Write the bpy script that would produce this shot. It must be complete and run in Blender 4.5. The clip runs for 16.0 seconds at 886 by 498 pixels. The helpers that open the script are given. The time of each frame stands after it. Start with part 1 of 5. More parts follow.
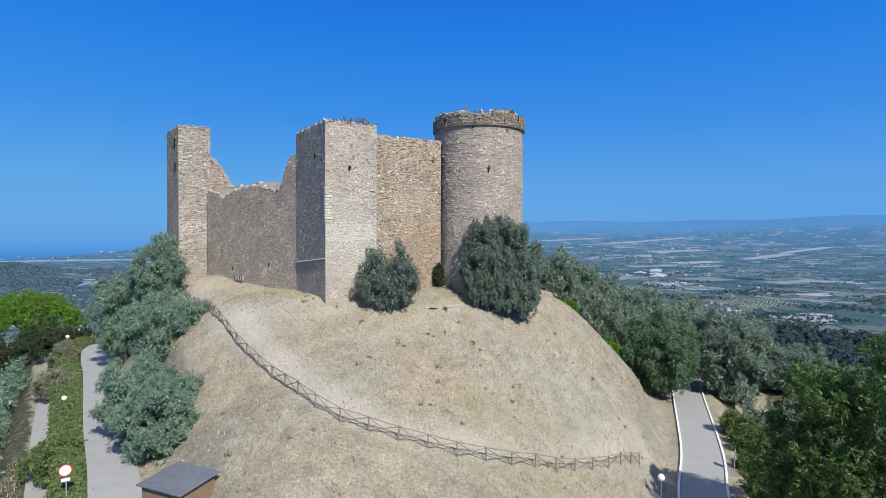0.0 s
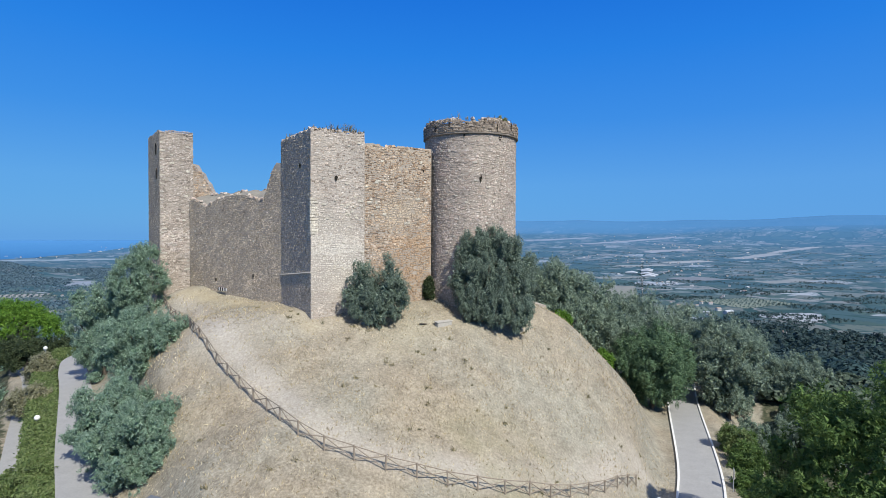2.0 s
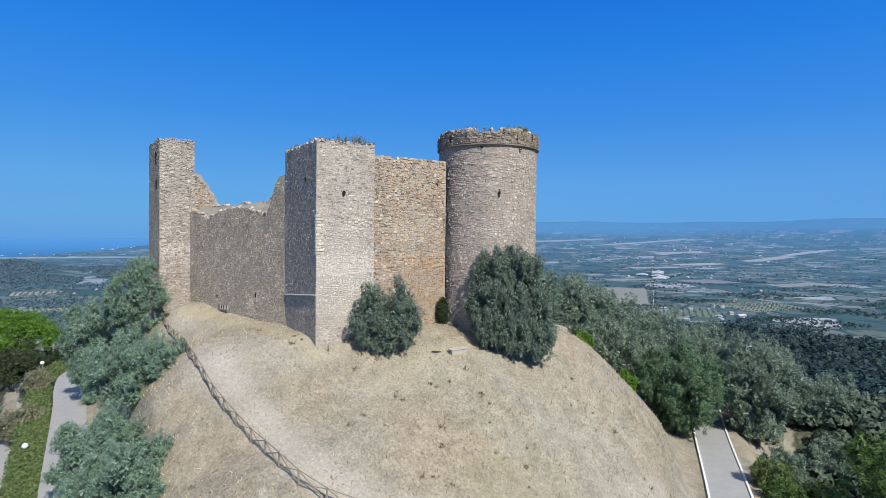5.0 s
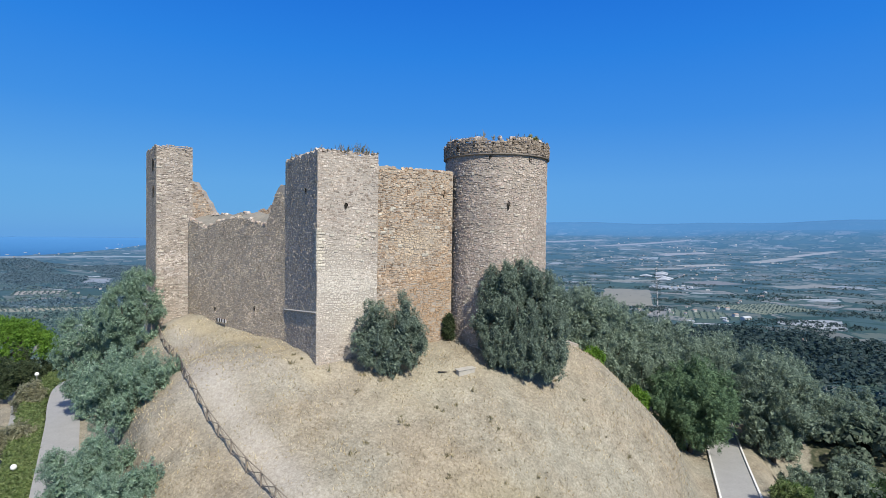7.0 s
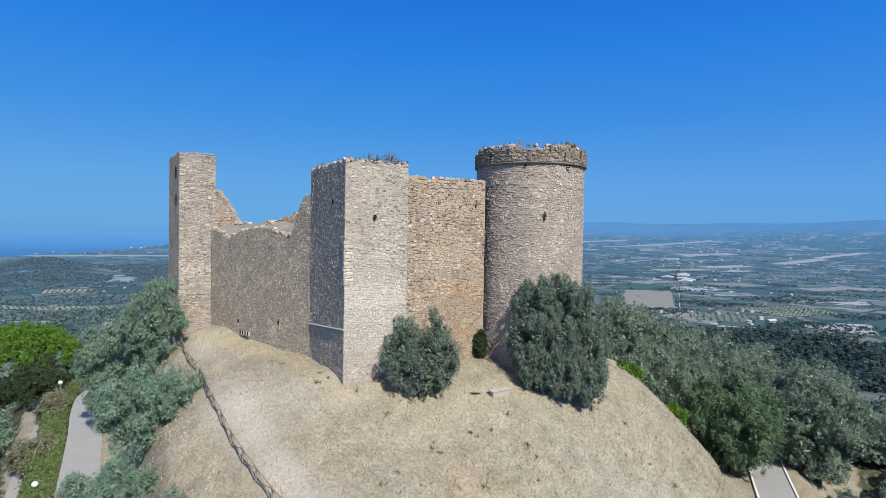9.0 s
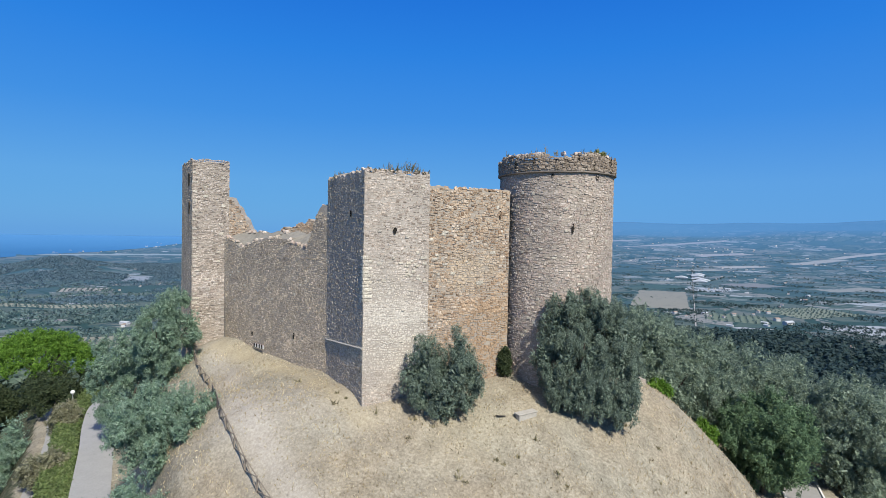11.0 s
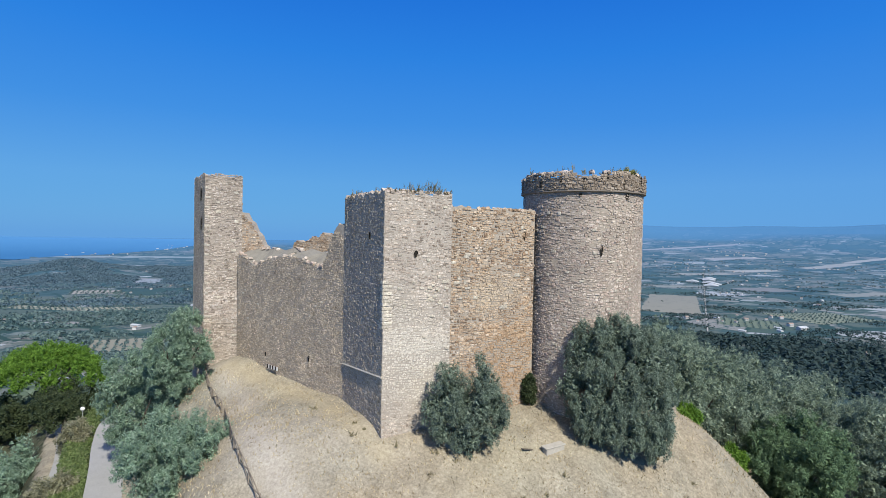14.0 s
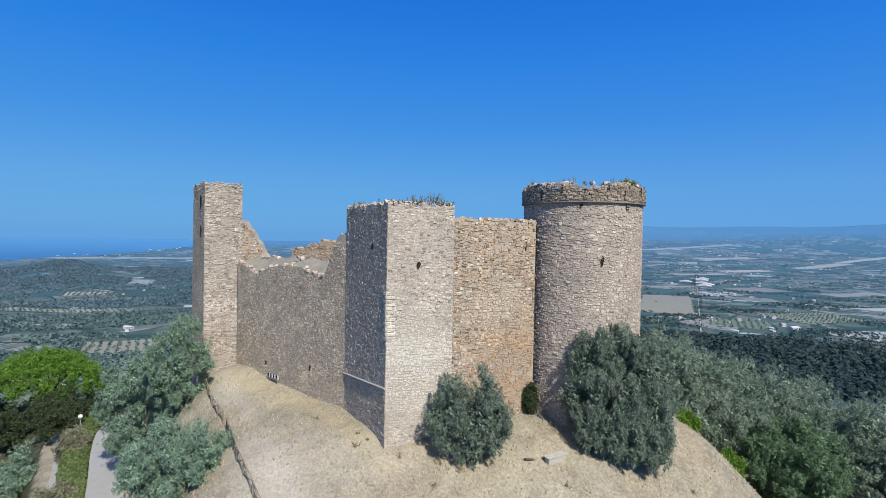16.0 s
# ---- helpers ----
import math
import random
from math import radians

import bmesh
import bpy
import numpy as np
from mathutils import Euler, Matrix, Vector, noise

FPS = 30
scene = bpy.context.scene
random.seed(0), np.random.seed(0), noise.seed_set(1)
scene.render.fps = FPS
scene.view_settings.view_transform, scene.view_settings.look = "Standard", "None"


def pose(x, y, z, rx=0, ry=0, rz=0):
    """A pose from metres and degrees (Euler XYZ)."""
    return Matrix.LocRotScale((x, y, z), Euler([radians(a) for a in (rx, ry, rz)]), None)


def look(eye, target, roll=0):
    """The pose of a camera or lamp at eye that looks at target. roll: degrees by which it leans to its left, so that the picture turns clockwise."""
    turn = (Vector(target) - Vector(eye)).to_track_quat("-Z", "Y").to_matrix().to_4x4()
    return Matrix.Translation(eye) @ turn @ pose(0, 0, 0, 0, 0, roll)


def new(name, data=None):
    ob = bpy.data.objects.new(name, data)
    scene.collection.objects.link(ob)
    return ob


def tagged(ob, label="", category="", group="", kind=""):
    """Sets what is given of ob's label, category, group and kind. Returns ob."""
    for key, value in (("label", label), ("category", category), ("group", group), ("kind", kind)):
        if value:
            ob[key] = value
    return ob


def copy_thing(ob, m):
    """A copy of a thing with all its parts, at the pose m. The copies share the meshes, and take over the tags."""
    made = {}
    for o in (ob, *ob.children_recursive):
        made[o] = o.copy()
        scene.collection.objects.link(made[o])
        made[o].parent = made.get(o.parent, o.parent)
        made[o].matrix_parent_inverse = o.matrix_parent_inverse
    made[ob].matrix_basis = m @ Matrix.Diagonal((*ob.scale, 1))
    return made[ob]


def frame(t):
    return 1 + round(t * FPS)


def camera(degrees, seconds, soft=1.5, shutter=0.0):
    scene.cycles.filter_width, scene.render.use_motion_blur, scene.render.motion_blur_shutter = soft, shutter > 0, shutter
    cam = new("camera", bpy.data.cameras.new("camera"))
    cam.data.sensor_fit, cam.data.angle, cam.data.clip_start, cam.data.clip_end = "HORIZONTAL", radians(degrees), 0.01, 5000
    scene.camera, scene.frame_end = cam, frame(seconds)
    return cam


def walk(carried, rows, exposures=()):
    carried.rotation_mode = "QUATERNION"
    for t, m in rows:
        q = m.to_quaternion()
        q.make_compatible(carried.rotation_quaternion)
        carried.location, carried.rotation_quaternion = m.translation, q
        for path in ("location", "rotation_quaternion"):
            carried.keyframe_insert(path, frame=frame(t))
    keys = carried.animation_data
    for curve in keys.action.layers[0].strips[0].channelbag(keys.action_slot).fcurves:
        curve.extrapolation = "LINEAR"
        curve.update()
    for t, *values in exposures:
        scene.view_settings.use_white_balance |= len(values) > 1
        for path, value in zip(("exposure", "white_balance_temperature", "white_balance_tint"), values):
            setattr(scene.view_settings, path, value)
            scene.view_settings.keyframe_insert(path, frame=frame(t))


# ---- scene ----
PATH = [
    (0, 0.00, 0.00, 7.00, 88.65, -0.17, 1.82), (0.5, 0.10, 0.38, 7.33, 88.64, -0.18, 1.31),
    (1, 0.20, 0.84, 7.65, 88.60, -0.12, 0.93), (1.5, 0.21, 1.36, 7.93, 88.61, -0.14, 0.83),
    (2, 0.11, 1.94, 8.27, 88.57, -0.22, 1.01), (2.5, -0.05, 2.57, 8.59, 88.54, -0.30, 1.29),
    (3, -0.16, 3.20, 8.89, 88.51, -0.39, 1.59), (3.5, -0.27, 3.82, 9.14, 88.51, -0.44, 1.79),
    (4, -0.40, 4.49, 9.42, 88.53, -0.49, 1.85), (6.5, -0.72, 7.48, 10.92, 88.59, -0.79, 2.17),
    (7, -0.90, 7.98, 11.21, 88.58, -0.78, 2.32), (7.5, -1.11, 8.45, 11.51, 88.57, -0.84, 2.65),
    (8, -1.41, 8.92, 11.78, 88.55, -0.85, 3.09), (8.5, -1.80, 9.54, 12.05, 88.52, -0.84, 3.63),
    (9, -2.20, 10.22, 12.27, 88.54, -0.89, 4.22), (11.5, -3.49, 12.85, 13.66, 88.44, -1.02, 5.62),
    (12, -3.73, 13.40, 13.95, 88.45, -1.07, 5.82), (12.5, -3.95, 13.72, 14.15, 88.56, -1.04, 6.06),
    (13, -4.13, 13.96, 14.42, 88.59, -1.07, 6.32), (13.5, -4.33, 14.02, 14.60, 88.71, -1.03, 6.39),
    (14, -4.51, 14.10, 14.80, 88.73, -1.06, 6.35), (14.5, -4.71, 14.03, 15.00, 88.72, -1.02, 6.33),
    (15, -4.85, 13.96, 15.23, 88.73, -1.07, 6.31), (15.5, -5.03, 13.92, 15.41, 88.75, -1.08, 6.13),
    (16, -5.10, 13.81, 15.57, 88.79, -1.01, 5.74)]
cam = camera(78.0, 16.0, 0.85)
walk(cam, [(t, pose(*p)) for t, *p in PATH], [(0, 0.0, 6250, 10), (4, 0.0, 6250, 10), (8, 0.0, 6430, 10), (16, 0.0, 6430, 10)])

# ---- light: one sun from the right behind the camera, and the clear sky ----
SUN_AZIMUTH, SUN_HEIGHT = 147.5, 44.0
world = bpy.data.worlds.new("world")
scene.world = world
world.use_nodes = True
wn = world.node_tree
sky = wn.nodes.new("ShaderNodeTexSky")
sky.sky_type, sky.sun_disc = "NISHITA", False
sky.sun_elevation, sky.sun_rotation = radians(SUN_HEIGHT), radians(SUN_AZIMUTH)
sky.altitude, sky.air_density, sky.dust_density, sky.ozone_density = 200, 1.0, 0.55, 3.0
# a deep blue summer sky, paler towards the horizon
bands, joined = wn.nodes.new("ShaderNodeSeparateColor"), wn.nodes.new("ShaderNodeCombineColor")
wn.links.new(sky.outputs[0], bands.inputs[0])
for i, (power, gain) in enumerate(((1.2, 0.145), (0.82, 0.88), (0.15, 5.8))):
    raised, scaled = wn.nodes.new("ShaderNodeMath"), wn.nodes.new("ShaderNodeMath")
    raised.operation, scaled.operation = "POWER", "MULTIPLY"
    raised.inputs[1].default_value, scaled.inputs[1].default_value = power, gain
    wn.links.new(bands.outputs[i], raised.inputs[0])
    wn.links.new(raised.outputs[0], scaled.inputs[0])
    wn.links.new(scaled.outputs[0], joined.inputs[i])
wn.links.new(joined.outputs[0], wn.nodes["Background"].inputs[0])
wn.nodes["Background"].inputs[1].default_value = 0.1
# clear summer haze: the same all round, pale low down and deep blue above
rise, height_of = wn.nodes.new("ShaderNodeTexCoord"), wn.nodes.new("ShaderNodeSeparateXYZ")
wn.links.new(rise.outputs["Generated"], height_of.inputs[0])
tint = wn.nodes.new("ShaderNodeValToRGB")
# last two stops: unseen sky overhead, whitened to brighten and neutralise the shade
TINTS = [(0.0, (0.14, 0.36, 0.72)), (0.09, (0.135, 0.365, 0.76)), (0.2, (0.06, 0.28, 0.76)), (0.31, (0.027, 0.23, 0.74)), (0.42, (0.013, 0.165, 0.66)), (0.6, (0.2, 0.32, 0.55)), (1.0, (0.48, 0.53, 0.6))]
while len(tint.color_ramp.elements) < len(TINTS):
    tint.color_ramp.elements.new(0.5)
for e, (at, colour) in zip(tint.color_ramp.elements, TINTS):
    e.position, e.color = at, (*colour, 1)
wn.links.new(height_of.outputs["Z"], tint.inputs[0])
clear, blend = wn.nodes.new("ShaderNodeBackground"), wn.nodes.new("ShaderNodeMixShader")
wn.links.new(tint.outputs[0], clear.inputs[0])
blend.inputs[0].default_value = 0.7
wn.links.new(wn.nodes["Background"].outputs[0], blend.inputs[1])
wn.links.new(clear.outputs[0], blend.inputs[2])
wn.links.new(blend.outputs[0], wn.nodes["World Output"].inputs[0])
sun = new("sun", bpy.data.lights.new("sun", "SUN"))
sun.data.energy, sun.data.angle, sun.data.color = 5.75, radians(0.53), (1.0, 0.94, 0.815)
sun_way = Vector((math.sin(radians(SUN_AZIMUTH)) * math.cos(radians(SUN_HEIGHT)),
                  math.cos(radians(SUN_AZIMUTH)) * math.cos(radians(SUN_HEIGHT)), math.sin(radians(SUN_HEIGHT))))
sun.matrix_basis = look(sun_way * 300, (0, 0, 0))


# ---- materials ----
class Nodes:
    """A small wrapper to write node materials briefly."""
    def __init__(self, name, rough=0.9, spec=0.2):
        self.mat = bpy.data.materials.new(name)
        self.mat.use_nodes = True
        self.tree = self.mat.node_tree
        self.bsdf = self.tree.nodes["Principled BSDF"]
        self.bsdf.inputs["Roughness"].default_value = rough
        self.bsdf.inputs["Specular IOR Level"].default_value = spec

    def node(self, kind, **values):
        n = self.tree.nodes.new(kind)
        for key, value in values.items():
            n.inputs[key].default_value = value
        return n

    def link(self, a, b):
        self.tree.links.new(a, b)

    def place(self):
        return self.tree.nodes.new("ShaderNodeNewGeometry").outputs["Position"]

    def noise(self, scale, detail=4.0, rough=0.6, stretch=None, vector=None):
        v = vector or self.place()
        if stretch:
            m = self.tree.nodes.new("ShaderNodeMapping")
            m.inputs["Scale"].default_value = stretch
            self.link(v, m.inputs["Vector"])
            v = m.outputs[0]
        n = self.node("ShaderNodeTexNoise", Scale=scale, Detail=detail, Roughness=rough)
        self.link(v, n.inputs["Vector"])
        return n.outputs["Fac"]

    def ramp(self, fac, stops):
        r = self.tree.nodes.new("ShaderNodeValToRGB")
        while len(r.color_ramp.elements) < len(stops):
            r.color_ramp.elements.new(0.5)
        for e, (at, colour) in zip(r.color_ramp.elements, stops):
            e.position, e.color = at, (*colour, 1)
        self.link(fac, r.inputs[0])
        return r.outputs[0]

    def mix(self, fac, a, b, kind="MIX"):
        m = self.tree.nodes.new("ShaderNodeMix")
        m.data_type, m.blend_type = "RGBA", kind
        for socket, value in ((m.inputs[0], fac), (m.inputs[6], a), (m.inputs[7], b)):
            if isinstance(value, (int, float)):
                socket.default_value = value
            elif isinstance(value, tuple):
                socket.default_value = (*value, 1)
            else:
                self.link(value, socket)
        return m.outputs[2]

    def maths(self, op, a, b=0.0):
        m = self.tree.nodes.new("ShaderNodeMath")
        m.operation = op
        for socket, value in ((m.inputs[0], a), (m.inputs[1], b)):
            if isinstance(value, (int, float)):
                socket.default_value = value
            else:
                self.link(value, socket)
        return m.outputs[0]

    def bump(self, height, strength=0.5, distance=0.05):
        b = self.node("ShaderNodeBump", Strength=strength, Distance=distance)
        self.link(height, b.inputs["Height"])
        self.link(b.outputs[0], self.bsdf.inputs["Normal"])

    def done(self, colour):
        if isinstance(colour, tuple):
            self.bsdf.inputs["Base Color"].default_value = (*colour, 1)
        else:
            self.link(colour, self.bsdf.inputs["Base Color"])
        return self.mat


def pieces_random(n, own_object):
    if own_object:
        return n.tree.nodes.new("ShaderNodeObjectInfo").outputs["Random"]
    return n.tree.nodes.new("ShaderNodeNewGeometry").outputs["Random Per Island"]


def stone_material(name, tones, own_object=False, patches=()):
    """Rubble stone: a tone for each stone, grain, and large soft stains."""
    n = Nodes(name, 0.93, 0.15)
    each = n.ramp(pieces_random(n, own_object), [(i / (len(tones) - 1), c) for i, c in enumerate(tones)])
    grain = n.ramp(n.noise(7, 6, 0.75), [(0.32, (0.5, 0.48, 0.45)), (0.66, (1.22, 1.2, 1.16))])
    stain = n.ramp(n.noise(0.5, 6, 0.7), [(0.33, (0.7, 0.69, 0.68)), (0.66, (1.12, 1.09, 1.04))])
    n.bump(n.noise(14, 5, 0.7), 0.7, 0.06)
    colour = n.mix(1.0, n.mix(1.0, each, grain, "MULTIPLY"), stain, "MULTIPLY")
    for at, radius, tone, most in patches:
        off = n.tree.nodes.new("ShaderNodeVectorMath")
        off.operation = "DISTANCE"
        n.link(n.place(), off.inputs[0])
        off.inputs[1].default_value = at
        ragged = n.maths("ADD", off.outputs["Value"], n.maths("MULTIPLY", n.noise(0.9, 5, 0.7), -radius * 1.1))
        fade = n.tree.nodes.new("ShaderNodeMapRange")
        fade.inputs["From Min"].default_value, fade.inputs["From Max"].default_value = radius * 0.75, radius * -0.1
        fade.inputs["To Max"].default_value = most
        n.link(ragged, fade.inputs[0])
        colour = n.mix(fade.outputs[0], colour, n.mix(1.0, tone, grain, "MULTIPLY"))
    return n.done(colour)


def plain_material(name, dark, light, scale, rough=0.9, spec=0.2, bump=0.4, distance=0.03):
    n = Nodes(name, rough, spec)
    fine, broad = n.noise(scale, 6, 0.65), n.noise(scale * 0.13, 4, 0.6)
    n.bump(fine, bump, distance)
    both = n.maths("ADD", n.maths("MULTIPLY", fine, 0.6), n.maths("MULTIPLY", broad, 0.4))
    return n.done(n.ramp(both, [(0.3, dark), (0.7, light)]))


def leaf_material(name, tones):
    n = Nodes(name, 0.62, 0.25)
    each = n.ramp(pieces_random(n, False), [(i / (len(tones) - 1), c) for i, c in enumerate(tones)])
    patch = n.ramp(n.noise(1.4, 3), [(0.3, (0.7, 0.72, 0.72)), (0.7, (1.3, 1.28, 1.2))])
    colour = n.mix(1.0, each, patch, "MULTIPLY")
    thin = n.node("ShaderNodeBsdfTranslucent")
    n.link(colour, thin.inputs[0])
    both = n.node("ShaderNodeMixShader", Fac=0.33)
    n.link(n.bsdf.outputs[0], both.inputs[1])
    n.link(thin.outputs[0], both.inputs[2])
    n.link(both.outputs[0], n.tree.nodes["Material Output"].inputs[0])
    return n.done(colour)


STONE_CROWN = [(0.18, 0.152, 0.13), (0.37, 0.315, 0.27), (0.47, 0.41, 0.36), (0.28, 0.238, 0.2), (0.55, 0.495, 0.44)]
STONE_GREY = [(0.37, 0.325, 0.295), (0.535, 0.442, 0.408), (0.576, 0.521, 0.495), (0.45, 0.395, 0.355), (0.56, 0.505, 0.475), (0.69, 0.635, 0.605)]
STONE_PALE = [(0.27, 0.235, 0.21), (0.407, 0.359, 0.330), (0.555, 0.499, 0.462), (0.618, 0.568, 0.540), (0.488, 0.424, 0.383), (0.581, 0.532, 0.501), (0.703, 0.663, 0.646)]
STONE_WARM = [(0.2, 0.15, 0.115), (0.4, 0.29, 0.21), (0.54, 0.42, 0.32), (0.6, 0.5, 0.4), (0.43, 0.325, 0.245), (0.56, 0.45, 0.35), (0.7, 0.625, 0.56)]
STONE_BROWN = [(0.36, 0.315, 0.262), (0.595, 0.525, 0.435), (0.635, 0.548, 0.445), (0.405, 0.345, 0.272), (0.555, 0.475, 0.378), (0.77, 0.68, 0.58)]
mat_stone_brown = stone_material("brown_rubble", STONE_BROWN)
mat_piece_brown = stone_material("brown_stone", STONE_BROWN, True)
mat_stone_grey = stone_material("grey_rubble", STONE_GREY)
mat_stone_crown = stone_material("weathered_crown_rubble", STONE_CROWN)
mat_piece_crown = stone_material("weathered_crown_stone", STONE_CROWN, True)
# lime wash left on the tower's foot, iron-red weathering on the curtain
LIME = [((-10.7, 52.8, 5.8), 3.6, (0.64, 0.61, 0.56), 0.8), ((-11.9, 52.1, 8.8), 2.4, (0.6, 0.57, 0.525), 0.6), ((-9.2, 53.7, 5.0), 2.4, (0.63, 0.6, 0.55), 0.7)]
RUST = [((-3.6, 57.2, 6.0), 3.2, (0.42, 0.295, 0.19), 0.6), ((-4.6, 56.6, 3.6), 2.8, (0.4, 0.28, 0.18), 0.55), ((-5.7, 55.9, 10.4), 1.6, (0.62, 0.52, 0.4), 0.65), ((-4.0, 56.9, 10.9), 1.2, (0.6, 0.52, 0.42), 0.55)]
mat_stone_pale = stone_material("pale_rubble", STONE_PALE, False, LIME)
mat_stone_warm = stone_material("warm_rubble", STONE_WARM, False, RUST)
mat_piece_grey = stone_material("grey_stone", STONE_GREY, True)
mat_piece_pale = stone_material("pale_stone", STONE_PALE, True, LIME)
mat_piece_warm = stone_material("warm_stone", STONE_WARM, True, RUST)
mat_quoin = stone_material("white_quoin", [(0.5, 0.48, 0.44), (0.62, 0.6, 0.55), (0.56, 0.53, 0.47)], True)
mat_mortar = plain_material("lime_mortar", (0.24, 0.21, 0.175), (0.44, 0.39, 0.33), 5.0)
mat_mortar_pale = plain_material("pale_lime_mortar", (0.28, 0.25, 0.215), (0.47, 0.425, 0.375), 5.0)
mat_capping = plain_material("grey_lime_capping", (0.17, 0.158, 0.135), (0.28, 0.262, 0.225), 2.2, bump=0.8, distance=0.08)
# dark stone, deepened further to carry the string course's shadow line
mat_stringcourse = plain_material("dark_string_course", (0.12, 0.105, 0.09), (0.3, 0.265, 0.23), 4.0)
# near-black for the shade inside openings; also the board's black stripes
mat_hole = plain_material("dark_opening", (0.015, 0.013, 0.011), (0.03, 0.027, 0.022), 4.0)
mat_slab = plain_material("pale_slab_stone", (0.3, 0.285, 0.25), (0.46, 0.43, 0.385), 5.0)
mat_wood = plain_material("weathered_wood", (0.17, 0.14, 0.11), (0.32, 0.27, 0.215), 12.0)
mat_bark = plain_material("olive_bark", (0.06, 0.05, 0.04), (0.16, 0.135, 0.11), 8.0)
mat_paving = plain_material("pale_asphalt", (0.27, 0.268, 0.26), (0.35, 0.345, 0.335), 6.0)
mat_kerb = plain_material("white_kerb", (0.6, 0.59, 0.56), (0.78, 0.77, 0.74), 5.0)
mat_olive = leaf_material("olive_leaves", [(0.11, 0.19, 0.13), (0.21, 0.315, 0.23), (0.33, 0.435, 0.355), (0.155, 0.245, 0.18)])
mat_olive_dark = leaf_material("hanging_olive_leaves", [(0.08, 0.12, 0.095), (0.15, 0.2, 0.16), (0.27, 0.34, 0.285), (0.11, 0.155, 0.122)])
mat_flank = leaf_material("flank_olive_leaves", [(0.12, 0.17, 0.13), (0.2, 0.265, 0.2), (0.32, 0.39, 0.31), (0.16, 0.22, 0.165)])
mat_oleander = leaf_material("green_leaves", [(0.085, 0.15, 0.085), (0.165, 0.255, 0.145), (0.12, 0.195, 0.11)])
mat_oak = leaf_material("oak_leaves", [(0.05, 0.095, 0.028), (0.095, 0.165, 0.045), (0.16, 0.235, 0.075)])
# leaf tone darkened for the shade below the pine; dark shrubs share it
mat_evergreen = leaf_material("evergreen_leaves", [(0.035, 0.055, 0.028), (0.06, 0.085, 0.04), (0.09, 0.115, 0.06)])
mat_shrub = leaf_material("pale_shrub_leaves", [(0.17, 0.18, 0.11), (0.25, 0.25, 0.165), (0.33, 0.32, 0.24)])
mat_pine = leaf_material("pine_needles", [(0.075, 0.165, 0.022), (0.13, 0.25, 0.035), (0.19, 0.33, 0.055)])
mat_hedge = leaf_material("hedge_leaves", [(0.09, 0.14, 0.045), (0.145, 0.2, 0.075), (0.2, 0.245, 0.11)])
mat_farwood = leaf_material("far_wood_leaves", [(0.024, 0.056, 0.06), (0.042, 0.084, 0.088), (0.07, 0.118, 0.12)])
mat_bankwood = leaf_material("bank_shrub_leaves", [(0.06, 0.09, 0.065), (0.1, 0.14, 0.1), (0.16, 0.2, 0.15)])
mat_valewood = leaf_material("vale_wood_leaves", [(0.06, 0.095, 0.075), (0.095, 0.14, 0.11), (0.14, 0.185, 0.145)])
mat_dryleaf = leaf_material("dry_weeds", [(0.3, 0.26, 0.18), (0.2, 0.19, 0.12), (0.16, 0.15, 0.1)])
mat_wallbush = leaf_material("wall_bush_leaves", [(0.24, 0.25, 0.09), (0.33, 0.32, 0.13), (0.18, 0.2, 0.07)])


def meadow_material():
    """Sun-dried grass over pale earth."""
    n = Nodes("dry_meadow", 0.95, 0.1)
    fine, mid, broad = n.noise(5, 8, 0.75), n.noise(0.7, 5, 0.65), n.noise(0.13, 4, 0.55)
    base = n.ramp(fine, [(0.3, (0.155, 0.138, 0.113)), (0.5, (0.285, 0.263, 0.225)), (0.7, (0.43, 0.41, 0.366))])
    earth = n.ramp(mid, [(0.3, (0.74, 0.72, 0.69)), (0.66, (1.15, 1.13, 1.09))])
    warm = n.ramp(broad, [(0.36, (1.01, 0.94, 0.85)), (0.64, (0.97, 0.99, 0.97))])
    n.bump(fine, 0.8, 0.08)
    colour = n.mix(1.0, n.mix(1.0, n.mix(1.0, base, earth, "MULTIPLY"), warm, "MULTIPLY"), (0.99, 1.0, 0.985), "MULTIPLY")
    cover = n.tree.nodes.new("ShaderNodeAttribute")
    cover.attribute_name = "cover"
    kinds = n.tree.nodes.new("ShaderNodeSeparateColor")
    n.link(cover.outputs["Color"], kinds.inputs[0])
    shade = n.ramp(fine, [(0.3, (0.72, 0.72, 0.72)), (0.7, (1.15, 1.15, 1.15))])
    for i, tone, most in ((0, (0.44, 0.4, 0.345), 0.8), (1, (0.44, 0.37, 0.24), 0.55), (2, (0.24, 0.225, 0.12), 0.7)):
        colour = n.mix(n.maths("MULTIPLY", kinds.outputs[i], most), colour, n.mix(1.0, tone, shade, "MULTIPLY"))
    scrub = n.ramp(n.noise(1.3, 8, 0.75), [(0.3, (0.03, 0.04, 0.025)), (0.5, (0.065, 0.072, 0.045)), (0.7, (0.19, 0.17, 0.12))])
    ragged = n.maths("ADD", cover.outputs["Alpha"], n.maths("MULTIPLY", n.maths("SUBTRACT", n.noise(0.5, 6, 0.7), 0.5), 1.4))
    edge = n.ramp(ragged, [(0.42, (0, 0, 0)), (0.58, (1, 1, 1))])
    return n.done(n.mix(edge, colour, scrub))


